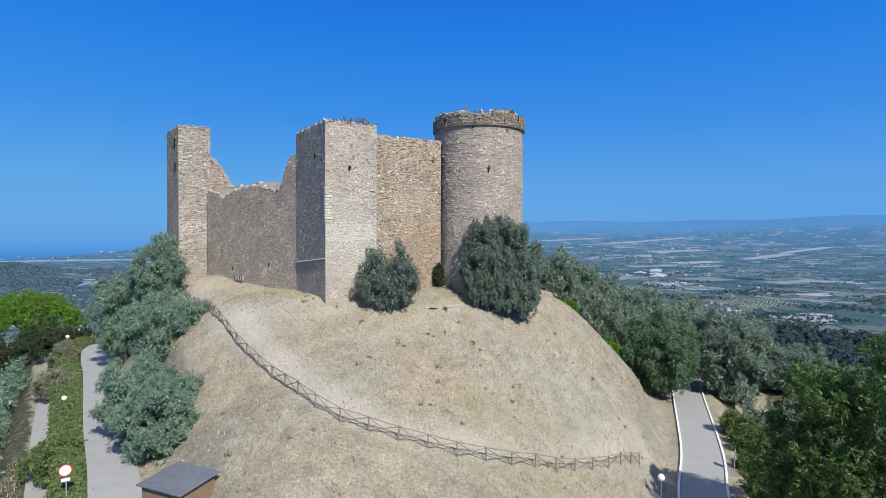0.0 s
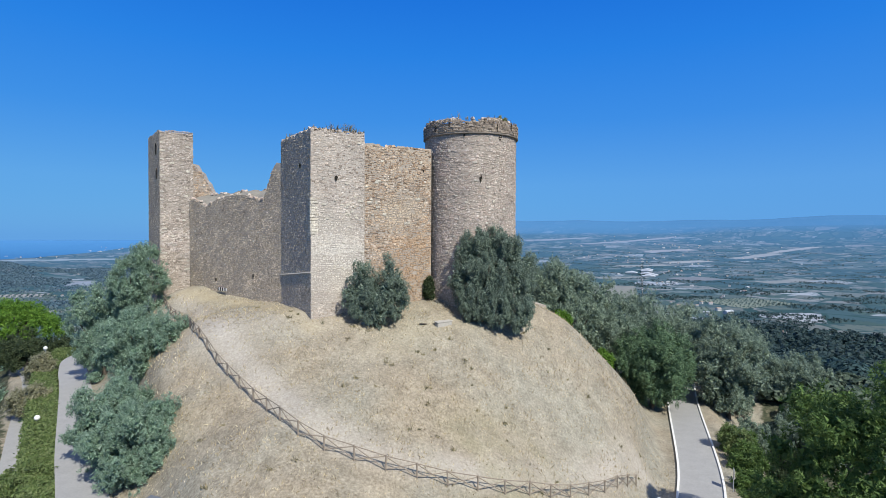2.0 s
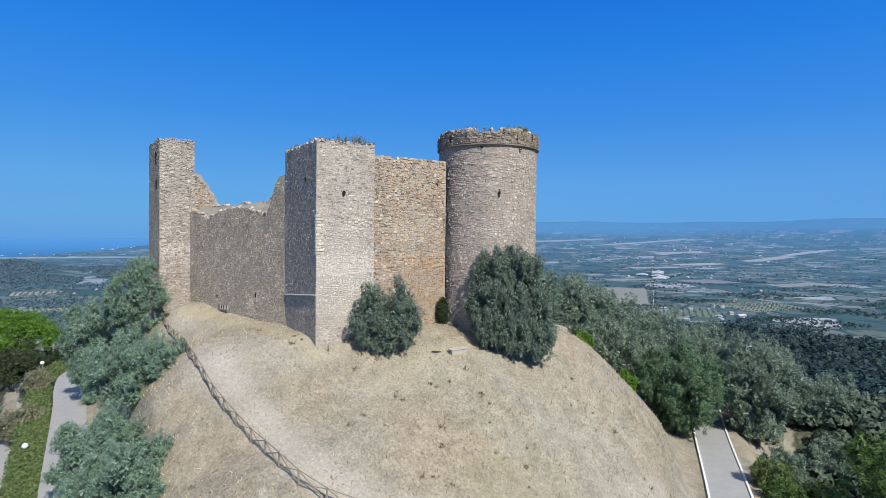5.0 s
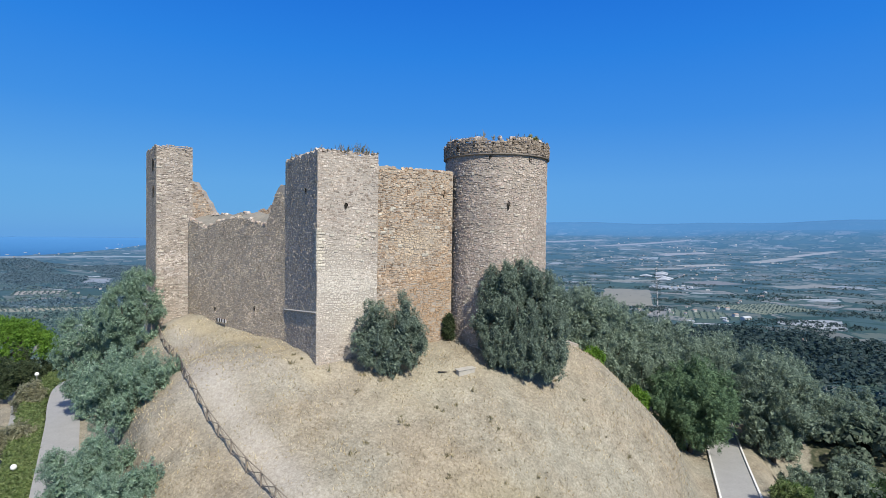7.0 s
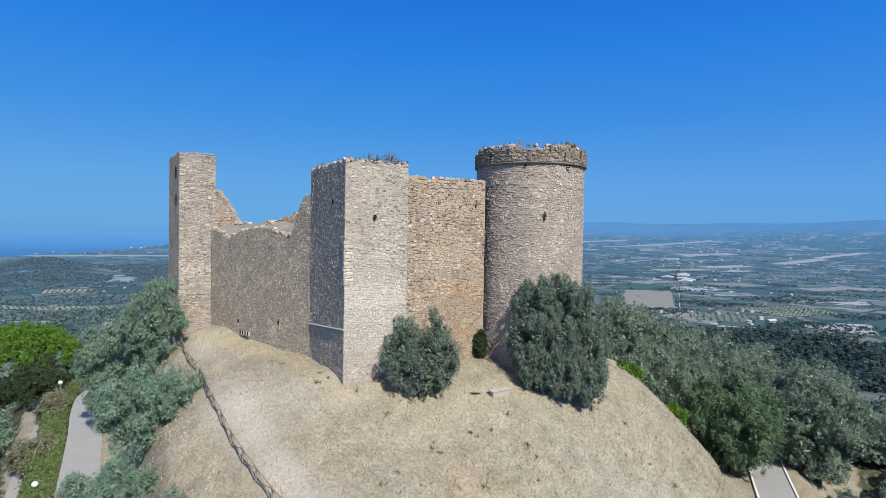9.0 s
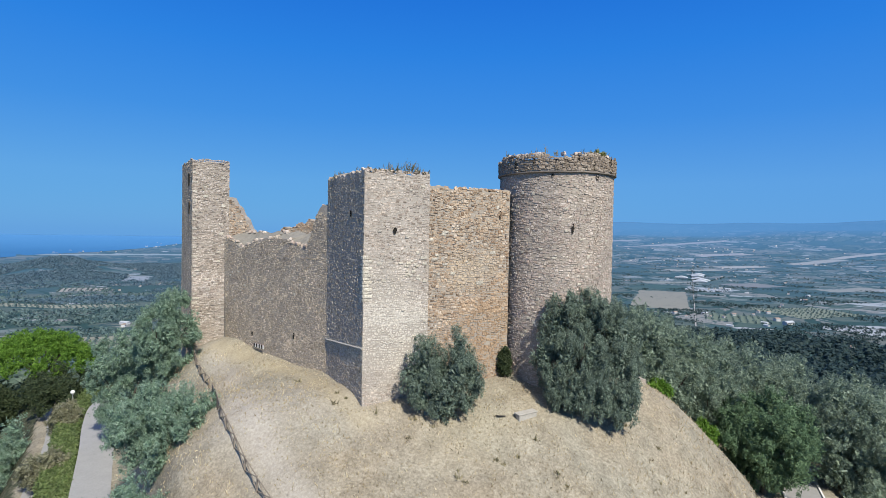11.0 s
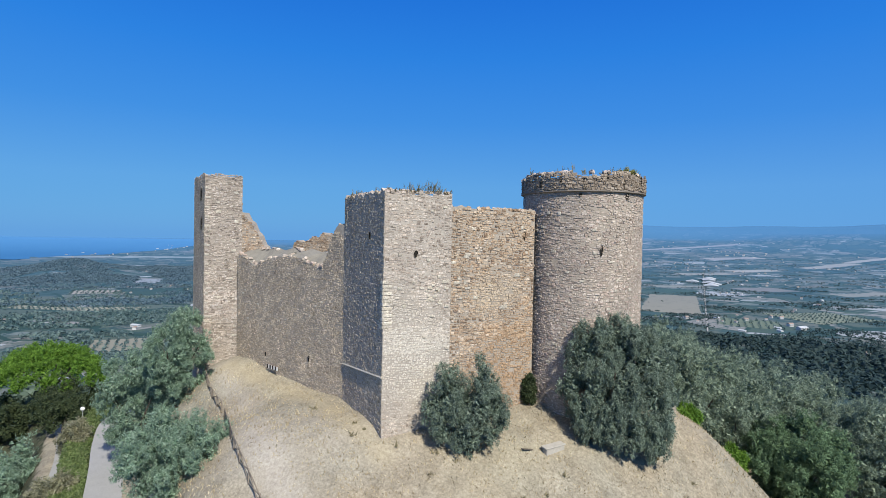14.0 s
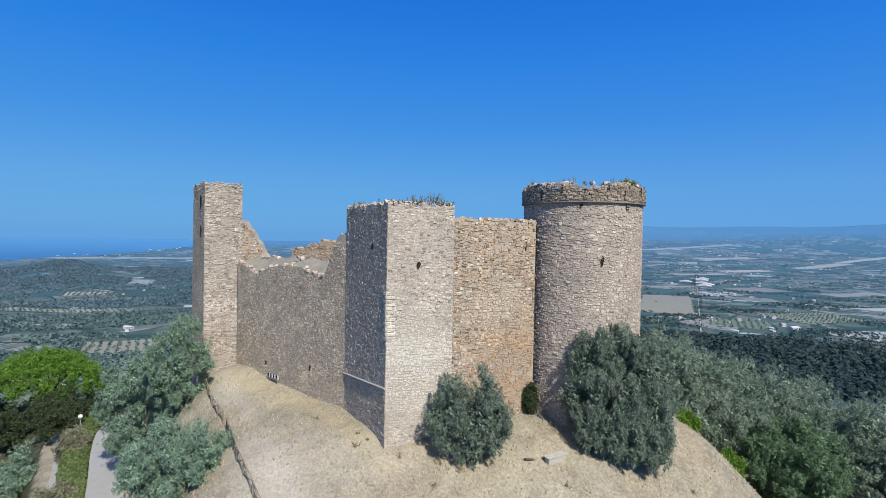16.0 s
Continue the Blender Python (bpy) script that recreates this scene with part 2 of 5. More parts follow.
# fields that stand out on the plain: x, y, half width, half depth, turn, tone
FIELDS = [(400, 1380, 62, 220, -17, (0.33, 0.275, 0.18)), (590, 1925, 100, 45, 10, (0.34, 0.3, 0.21)), (440, 1055, 52, 60, -20, (0.2, 0.21, 0.12)),
          (630, 1175, 95, 68, 25, (0.27, 0.26, 0.15)), (840, 1880, 90, 70, 20, (0.27, 0.23, 0.18)), (1080, 1790, 120, 36, 28, (0.33, 0.29, 0.21)),
          (1150, 2700, 130, 50, 20, (0.5, 0.42, 0.31)), (860, 2480, 130, 40, 15, (0.42, 0.36, 0.26)), (1600, 2900, 200, 42, 30, (0.45, 0.38, 0.28)),
          (1300, 3300, 170, 60, 12, (0.46, 0.38, 0.3)), (1250, 3950, 420, 30, 14, (0.5, 0.41, 0.33)), (800, 4150, 260, 30, 8, (0.5, 0.41, 0.33)), (1950, 3150, 240, 30, 30, (0.5, 0.42, 0.32)),
          (-975, 1230, 50, 55, 35, (0.42, 0.34, 0.24)), (-790, 955, 130, 22, 8, (0.37, 0.32, 0.2)), (-450, 620, 42, 75, 34, (0.33, 0.28, 0.18)),
          (-545, 609, 26, 15, 10, (0.34, 0.29, 0.2)), (-1050, 1530, 34, 75, 25, (0.36, 0.34, 0.3)), (-2000, 2720, 420, 45, 30, (0.4, 0.4, 0.33))]


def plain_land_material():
    """The far plain: strips of fields, woods between them, bluer the farther they lie: haze mixed into the base colour.
    """
    n = Nodes("far_plain", 1.0, 0.0)
    warp = n.tree.nodes.new("ShaderNodeMapping")
    warp.inputs["Rotation"].default_value = (0, 0, radians(24))
    warp.inputs["Scale"].default_value = (0.0085, 0.0105, 0)
    n.link(n.place(), warp.inputs[0])
    cells = n.node("ShaderNodeTexVoronoi", Scale=1.0, Randomness=0.85)
    hedges = n.node("ShaderNodeTexVoronoi", Scale=1.0, Randomness=0.85)
    hedges.feature = "DISTANCE_TO_EDGE"
    strips = n.node("ShaderNodeTexVoronoi", Scale=2.6, Randomness=0.9)
    for v in (cells, hedges, strips):
        n.link(warp.outputs[0], v.inputs["Vector"])
    split, finer = n.tree.nodes.new("ShaderNodeSeparateColor"), n.tree.nodes.new("ShaderNodeSeparateColor")
    n.link(cells.outputs["Color"], split.inputs[0])
    n.link(strips.outputs["Color"], finer.inputs[0])
    tones = [(0.0, (0.055, 0.085, 0.055)), (0.22, (0.1, 0.125, 0.08)), (0.38, (0.22, 0.195, 0.145)), (0.5, (0.075, 0.11, 0.068)),
             (0.64, (0.14, 0.145, 0.1)), (0.8, (0.33, 0.285, 0.22)), (0.9, (0.09, 0.12, 0.075)), (1.0, (0.5, 0.46, 0.39))]
    fields = n.mix(n.maths("GREATER_THAN", split.outputs[1], 0.45), n.ramp(split.outputs[0], tones), n.ramp(finer.outputs[0], tones))
    woods = n.ramp(n.noise(0.0045, 5, 0.6), [(0.54, (0, 0, 0)), (0.59, (1, 1, 1))])
    speck = n.ramp(n.noise(0.035, 6, 0.75), [(0.55, (0, 0, 0)), (0.59, (1, 1, 1))])
    lined = n.maths("LESS_THAN", n.maths("ADD", hedges.outputs["Distance"], n.maths("MULTIPLY", n.noise(0.02, 5, 0.7), 0.1)), 0.085)
    land = n.mix(lined, n.mix(speck, n.mix(woods, fields, (0.07, 0.105, 0.085)), (0.055, 0.088, 0.07)), (0.045, 0.075, 0.05))
    uneven = n.maths("MULTIPLY", n.noise(0.02, 4, 0.6), 0.35)
    for x, y, wide, deep, turn, tone in FIELDS:
        own = n.tree.nodes.new("ShaderNodeMapping")
        own.vector_type = "TEXTURE"
        own.inputs["Location"].default_value, own.inputs["Rotation"].default_value = (x, y, 0), (0, 0, radians(turn))
        own.inputs["Scale"].default_value = (wide, deep, 100000)
        n.link(n.place(), own.inputs[0])
        apart = n.tree.nodes.new("ShaderNodeSeparateXYZ")
        n.link(own.outputs[0], apart.inputs[0])
        off = n.maths("MAXIMUM", n.maths("ABSOLUTE", apart.outputs[0]), n.maths("ABSOLUTE", apart.outputs[1]))
        inside = n.maths("LESS_THAN", n.maths("ADD", off, uneven), 1.12)
        land = n.mix(inside, land, n.mix(n.maths("MULTIPLY", speck, 0.22), tone, (0.1, 0.12, 0.08)))
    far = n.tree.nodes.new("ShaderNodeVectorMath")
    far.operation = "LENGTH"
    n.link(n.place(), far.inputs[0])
    # distance haze painted into the colour, over a blue tint on all land
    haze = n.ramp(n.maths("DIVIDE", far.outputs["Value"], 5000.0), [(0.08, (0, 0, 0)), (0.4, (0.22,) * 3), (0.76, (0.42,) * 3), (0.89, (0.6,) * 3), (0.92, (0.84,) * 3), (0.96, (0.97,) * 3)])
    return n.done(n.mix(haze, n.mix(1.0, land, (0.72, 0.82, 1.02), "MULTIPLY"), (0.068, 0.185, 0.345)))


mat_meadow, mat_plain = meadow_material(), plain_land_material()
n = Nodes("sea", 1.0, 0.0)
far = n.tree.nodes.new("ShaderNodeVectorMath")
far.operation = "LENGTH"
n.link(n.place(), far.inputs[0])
# sea pales with distance: horizon haze set into its base colour
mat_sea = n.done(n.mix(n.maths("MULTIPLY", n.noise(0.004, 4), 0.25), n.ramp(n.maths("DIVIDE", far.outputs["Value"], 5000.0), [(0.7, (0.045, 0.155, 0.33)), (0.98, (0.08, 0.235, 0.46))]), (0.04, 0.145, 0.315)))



# ---- building helpers ----
def mesh_of(name, verts, faces, mats, slots=None):
    me = bpy.data.meshes.new(name)
    me.from_pydata([tuple(v) for v in verts], [], [tuple(f) for f in faces])
    for m in mats if isinstance(mats, (list, tuple)) else [mats]:
        me.materials.append(m)
    if slots is not None:
        me.polygons.foreach_set("material_index", slots)
    me.update()
    return me


def thing(name, label, category, at=(0, 0, 0), group="", kind=""):
    ob = new(name)
    ob.location = at
    ob.empty_display_size = 0.3
    return tagged(ob, label, category, group, kind)


def part(name, data, material, parent, label=""):
    """One mesh object under a thing or a part; data is a bmesh or a mesh."""
    if isinstance(data, bmesh.types.BMesh):
        me = bpy.data.meshes.new(name)
        data.to_mesh(me)
        data.free()
        me.materials.append(material)
    else:
        me = data
    ob = new(name, me)
    ob.parent = parent
    return tagged(ob, label)


def box(bm, size, m=None, bevel=0.0):
    made = bmesh.ops.create_cube(bm, size=1.0, matrix=(m or Matrix()) @ Matrix.Diagonal((*size, 1)))
    if bevel:
        edges = list({e for v in made["verts"] for e in v.link_edges})
        bmesh.ops.bevel(bm, geom=edges, offset=bevel, segments=1, affect="EDGES")


def bar(bm, a, b, r, sides=8, r2=None):
    """A round pole from a to b."""
    a, b = Vector(a), Vector(b)
    way = b - a
    m = Matrix.Translation((a + b) / 2) @ way.to_track_quat("Z", "Y").to_matrix().to_4x4()
    bmesh.ops.create_cone(bm, cap_ends=True, segments=sides, radius1=r, radius2=r if r2 is None else r2, depth=way.length, matrix=m)


# ---- the lie of the land ----
SPOTS = np.array([(-12.5, 51, 0.6), (-0.7, 53.5, -0.2), (-10.5, 46, -2.6), (2.5, 45.5, -5.2), (8.5, 45.5, -9.8), (-11, 38, -5),
                  (-6, 36.7, -6.4), (-0.5, 37.3, -8.3), (4, 38, -9.5), (16, 48.5, -12.4), (-22.5, 50, -0.4), (-25.5, 62.5, 1.1),
                  (-35, 68, 0.8), (-17.5, 58, 1.0), (-2, 58, 1.7), (23, 56, -15.3), (31, 77, -15.8), (-42, 72, -5.5),
                  (-38, 59, -8), (-22, 37, -10), (-4, 18, -12.5), (14, 36, -14.5), (-12, 76, 2), (9.9, 60.5, 0.2), (7, 67, 0.8), (13, 61.5, -1.6),
                  (18.5, 63.3, -7.2), (25, 74, -13.6), (-30, 88, -4), (5, 90, -6)])


def spline_kernel(d2):
    return d2 * np.log(d2 + 1e-9)


def spline_weights(spots):
    k = len(spots)
    a = np.zeros((k + 3, k + 3))
    d = spots[:, None, :2] - spots[None, :, :2]
    a[:k, :k] = spline_kernel((d ** 2).sum(-1)) + 8.0 * np.eye(k)
    a[:k, k], a[:k, k + 1:] = 1, spots[:, :2]
    a[k:, :k] = a[:k, k:].T
    return np.linalg.solve(a, np.r_[spots[:, 2], 0, 0, 0])


WEIGHTS = spline_weights(SPOTS)
# centre lines of the two lanes and the paved path: x, y, z
PATH_RIGHT = [(-2, -26, -17.5), (6, 4, -16), (13, 26, -15.4), (17.5, 38, -15.3), (21.3, 48, -15.3), (25.4, 57.8, -15.3), (32.7, 79, -15.5), (39.5, 96, -17)]
LANE = [(10.4, -25.7, -15), (-3.6, 4.3, -12), (-15.6, 24.3, -10.8), (-24.0, 36.9, -10), (-30.9, 46.3, -9.7), (-38.1, 56.5, -9.6), (-44.2, 65.1, -9.5), (-49.4, 72.1, -9.5), (-53.6, 78.8, -9.6), (-56.1, 86.3, -10.4), (-57.1, 96.3, -13)]
LANE_LOW = [(-7.3, -23.4, -15.5), (-12.7, 9.1, -13.4), (-21.5, 26.1, -12.7), (-30.3, 38.6, -12.4), (-39.7, 51.1, -12.1), (-48, 62.6, -11.9), (-51.3, 67.6, -11.9), (-55.3, 73.1, -11.9), (-60.5, 79.1, -12), (-70.7, 89.1, -13)]


def smooth(line, step=0.6):
    """A smooth line through the given corners."""
    p = np.array(line, float)
    p = np.vstack([2 * p[0] - p[1], p, 2 * p[-1] - p[-2]])
    out = []
    for i in range(1, len(p) - 2):
        a, b, c, d = p[i - 1:i + 3]
        for t in np.linspace(0, 1, max(2, int(np.linalg.norm(c - b) / step)), endpoint=False):
            out.append(0.5 * (2 * b + (c - a) * t + (2 * a - 5 * b + 4 * c - d) * t * t + (3 * b - a - 3 * c + d) * t ** 3))
    return np.array(out + [p[-2]])


ROADS = [(smooth(PATH_RIGHT), 2.45), (smooth(LANE), 1.55), (smooth(LANE_LOW), 1.3)]


def ease(v, a, b):
    t = np.clip((v - a) / (b - a), 0, 1)
    return t * t * (3 - 2 * t)


def ripple(x, y, size, seed):
    a = np.sin(x / size + seed) * np.cos(y / size * 1.3 - seed * 2.1) + np.sin((x * 0.8 + y) / size * 1.9 + seed * 3.7) * 0.5
    return a + 0.35 * np.sin((y - 0.6 * x) / size * 3.7 + seed * 1.3)


def height(x, y, roads=True):
    """The ground's height at places x, y (arrays)."""
    x, y = np.asarray(x, float), np.asarray(y, float)
    flat = np.stack([x.ravel(), y.ravel()], 1)
    out = np.empty(len(flat))
    for s in range(0, len(flat), 20000):
        q = flat[s:s + 20000]
        d2 = ((q[:, None] - SPOTS[None, :, :2]) ** 2).sum(-1)
        near = spline_kernel(d2) @ WEIGHTS[:len(SPOTS)] + WEIGHTS[len(SPOTS)] + q @ WEIGHTS[-2:]
        along = np.clip((q[:, 0] + 30) / 40, 0, 1)
        gap = np.hypot(q[:, 0] - (-30 + 40 * along), q[:, 1] - (64 - 4 * along))
        outer = np.interp(gap, [0, 40, 70, 150, 400, 700, 1000, 2000, 3000, 4000, 4950],
                          [-12, -14, -19, -46, -104, -124, -130, -137, -131, -106, -36])
        far = np.hypot(q[:, 0], q[:, 1])
        bearing = np.degrees(np.arctan2(q[:, 0], q[:, 1]))
        outer += np.interp(far, [2100, 3000, 4000, 4600, 4930], [0, 16, 62, 100, 100]) * ease(bearing, -14, 2)
        out[s:s + 20000] = near + (outer - near) * ease(gap, 30, 52)
        swell = 42 * np.exp(-((far - 2350) / 300) ** 2) * np.exp(-((bearing + 40.4) / 3.0) ** 2) + 9 * np.exp(-((far - 2200) / 320) ** 2) * np.exp(-((bearing + 35) / 7) ** 2)
        swell += 100 * ease(far, 4660, 4900) * ease(bearing, -7, 6) * (0.9 + 0.06 * np.sin(bearing * 0.21) + 0.05 * np.sin(bearing * 0.6)) * (0.85 + 0.25 * ease(bearing, 10, 45))
        swell += 62 * np.exp(-((far - 4560) / 110) ** 2) * ease(bearing, 19, 31)
        swell += ease(gap, 60, 200) * 1.5 * ripple(q[:, 0], q[:, 1], 60, 2.0)
        out[s:s + 20000] += swell + (0.09 * ripple(q[:, 0], q[:, 1], 1.7, 0.4) + 0.16 * ripple(q[:, 0], q[:, 1], 4.5, 1.1)) * (1 - ease(gap, 60, 90))
        if roads:
            for line, half in ROADS:
                d = np.hypot(q[:, None, 0] - line[None, ::2, 0], q[:, None, 1] - line[None, ::2, 1])
                k = d.argmin(1)
                w = 1 - ease(d[np.arange(len(q)), k], half + 0.5, half + 4.5)
                out[s:s + 20000] = out[s:s + 20000] * (1 - w) + (line[::2][k, 2] - 0.08) * w
    return out.reshape(x.shape)


def ground_at(x, y):
    return float(height(np.array([x]), np.array([y]))[0])


FENCE = [(18.5, 51.5), (16.6, 49.8), (12.4, 44.9), (6.3, 40.3), (3.7, 38.8), (1.9, 38.1), (-0.5, 37.5), (-3, 37), (-5.1, 36.8), (-8.4, 37.3),
         (-11, 38.5), (-13.8, 41.3), (-16.8, 43.9), (-19.7, 46.7), (-22.7, 50.0), (-25.6, 54.4), (-28.5, 59), (-32.4, 63.6), (-34.4, 66.3)]


def build_ground():
    radii = np.concatenate([np.arange(0.3, 62, 0.62), 62 * 1.035 ** np.arange(0, 128)])
    radii = radii[radii < 4900]
    radii = np.append(radii, 4930)
    turns = np.linspace(0, 2 * np.pi, 600, endpoint=False)
    r, a = np.meshgrid(radii, turns, indexing="ij")
    x, y = -8 + r * np.sin(a), 52 + r * np.cos(a)
    z = height(x, y)
    verts = np.stack([x, y, z], -1).reshape(-1, 3)
    k = len(turns)
    i, j = np.meshgrid(np.arange(len(radii) - 1), np.arange(k), indexing="ij")
    faces = np.stack([i * k + j, (i + 1) * k + j, (i + 1) * k + (j + 1) % k, i * k + (j + 1) % k], -1).reshape(-1, 4)[:, ::-1]
    rr = radii[i].ravel()
    along = np.clip((x + 30) / 40, 0, 1)
    gap = np.hypot(x - (-30 + 40 * along), y - (64 - 4 * along)).ravel()
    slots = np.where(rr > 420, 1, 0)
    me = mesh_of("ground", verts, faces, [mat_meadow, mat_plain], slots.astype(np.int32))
    me.polygons.foreach_set("use_smooth", np.ones(len(faces), bool))
    # what covers the ground: trodden earth by the fence, straw at the walls' foot, greener grass low down
    px, py = verts[:, 0], verts[:, 1]
    near = np.hypot(px + 8, py - 50) < 50
    cover = np.zeros((len(verts), 4), np.float32)
    beside = px - (21.3 + (py - 48) * 0.39 + 3.4)
    left = -px - (20.0 + (py - 30) * 0.8 + 3)
    cover[:, 3] = np.clip(np.maximum.reduce([(gap - 46) / 6, (beside - 6) / 3, left / 3]), 0, 1)
    trail = smooth([(x + 2.2 * k / 18 - 0.8, y + 1.6 - 0.8 * abs(k - 9) / 9, 0) for k, (x, y) in enumerate(FENCE)], 0.8)[:, :2]
    d = np.hypot(px[near][:, None] - trail[None, :, 0], py[near][:, None] - trail[None, :, 1]).min(1)
    rough = 0.5 + 0.5 * np.clip(ripple(px[near], py[near], 2.6, 0.9), -1, 1)
    cover[near, 0] = np.exp(-(d / 1.3) ** 2) * (0.55 + 0.45 * rough) + 0.55 * np.exp(-(np.hypot((px[near] + 19) / 9, (py[near] - 52) / 4)) ** 2)
    foot = smooth([(-32, 66.5, 0), (-25, 62, 0), (-18.5, 57, 0), (-14.8, 52.3, 0), (-12.5, 50.3, 0)], 0.8)[:, :2]
    d = np.hypot(px[near][:, None] - foot[None, :, 0], py[near][:, None] - foot[None, :, 1]).min(1)
    cover[near, 1] = np.exp(-(d / 1.2) ** 2) * (0.4 + 0.6 * rough) + 0.4 * np.clip(ripple(px[near], py[near], 5.5, 2.9) - 0.55, 0, 1) + 0.8 * np.exp(-(np.hypot((px[near] + 3.2) / 4.2, (py[near] - 53.8) / 2.6)) ** 2) * rough
    low = ease(py[near], 46, 38) * ease(px[near], -6, 8) + 0.8 * np.exp(-(np.hypot((px[near] - 4) / 4, (py[near] - 43.5) / 2.5)) ** 2)
    cover[near, 2] = np.clip(low * (0.25 + 0.75 * rough) * (0.5 + 0.5 * np.clip(ripple(px[near], py[near], 1.3, 4.1), -1, 1)), 0, 1)
    me.color_attributes.new("cover", "FLOAT_COLOR", "POINT").data.foreach_set("color", np.clip(cover, 0, 1).ravel())
    tagged(new("ground", me), "dry straw-coloured hill falling to a wide patchwork plain", "ground", kind="structure")


build_ground()


def build_sea():
    bearings = np.radians(np.linspace(-75, -26, 60))
    verts, faces = [], []
    for i, b in enumerate(bearings):
        deg = math.degrees(b)
        near = float(np.interp(deg, [-75, -44, -41, -38, -35, -32, -28, -26], [3000, 3230, 3480, 3560, 3890, 4240, 4600, 4900]))
        for k, r in enumerate(np.linspace(near, 4925, 8)):
            x, y = r * math.sin(b), r * math.cos(b)
            verts.append((x, y, ground_at(x, y) + (4.0 if k else 0.6)))
    for i in range(len(bearings) - 1):
        for j in range(7):
            a = i * 8 + j
            faces.append((a, a + 8, a + 9, a + 1))
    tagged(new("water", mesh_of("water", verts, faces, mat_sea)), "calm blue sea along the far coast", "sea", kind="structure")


build_sea()


def build_road(name, line, half, material, label, kerbs=False):
    verts, faces = [], []
    p = line
    t = np.gradient(p[:, :2], axis=0)
    t /= np.linalg.norm(t, axis=1)[:, None]
    side = np.stack([t[:, 1], -t[:, 0]], 1)
    cols = [-half, -half * 0.5, 0, half * 0.5, half]
    for q, s in zip(p, side):
        for c in cols:
            verts.append((q[0] + s[0] * c, q[1] + s[1] * c, q[2] + 0.03 - 0.02 * abs(c) / half))
    for i in range(len(p) - 1):
        for j in range(4):
            a = i * 5 + j
            faces.append((a, a + 1, a + 6, a + 5))
    road = tagged(new(name, mesh_of(name, verts, faces, material)), label, "road", kind="structure")
    if kerbs:
        for sign in (-1, 1):
            bm = bmesh.new()
            rows = []
            for q, s in zip(p, side):
                row = []
                for off, up in ((0, -0.1), (0, 0.14), (0.2, 0.14), (0.2, -0.1)):
                    c = sign * (half + off)
                    row.append(bm.verts.new((q[0] + s[0] * c, q[1] + s[1] * c, q[2] + up)))
                rows.append(row)
            for a, b in zip(rows, rows[1:]):
                for j in range(3):
                    bm.faces.new((a[j], a[j + 1], b[j + 1], b[j]) if sign < 0 else (b[j], b[j + 1], a[j + 1], a[j]))
            bmesh.ops.recalc_face_normals(bm, faces=bm.faces)
            part("kerb", bm, mat_kerb, road, "white stone kerb")
    return road


build_road("pavement", ROADS[0][0], 1.87, mat_paving, "pale asphalt path with white stone kerbs", True)
build_road("road", ROADS[1][0], 1.55, mat_paving, "narrow pale asphalt lane below the hill")
build_road("road_lower", ROADS[2][0], 1.3, mat_paving, "lower pale asphalt lane behind the hedge")

# ---- the castle ----
rng = np.random.default_rng(7)
PIECES = {}


def piece_mesh(kind, material):
    """One of five alike stones, one metre in size, shared by all pieces."""
    key = (kind, material.name)
    if key not in PIECES:
        g = np.random.default_rng(40 + kind)
        v = []
        for d, inset in ((-0.8, 0.0), (0.55, 0.0), (1.0, 0.13)):
            for x, y in ((-0.5, -0.5), (0.5, -0.5), (0.5, 0.5), (-0.5, 0.5)):
                v.append((x * (1 - 2 * inset) + g.uniform(-0.05, 0.05), y * (1 - 2 * inset) + g.uniform(-0.06, 0.06), d + g.uniform(-0.1, 0.1)))
        f = [(0 + k, (k + 1) % 4, 4 + (k + 1) % 4, 4 + k) for k in range(4)]
        f += [(4 + k, 4 + (k + 1) % 4, 8 + (k + 1) % 4, 8 + k) for k in range(4)] + [(8, 9, 10, 11)]
        PIECES[key] = mesh_of("stone", v, f, material)
    return PIECES[key]


def course_plan(width, low, top, g, tall=(0.075, 0.2), long=(0.11, 0.4)):
    """Rubble stones in rough courses: u0, v0, u1, v1."""
    out = []
    v = low
    while v < top:
        h = g.uniform(*tall)
        u = -g.uniform(0, 0.3)
        while u < width:
            w = g.uniform(*long) * (1.1 if h > 0.17 else 0.9)
            out.append((max(u, 0), v, min(u + w, width), v + h))
            u += w
        v += h
    return out


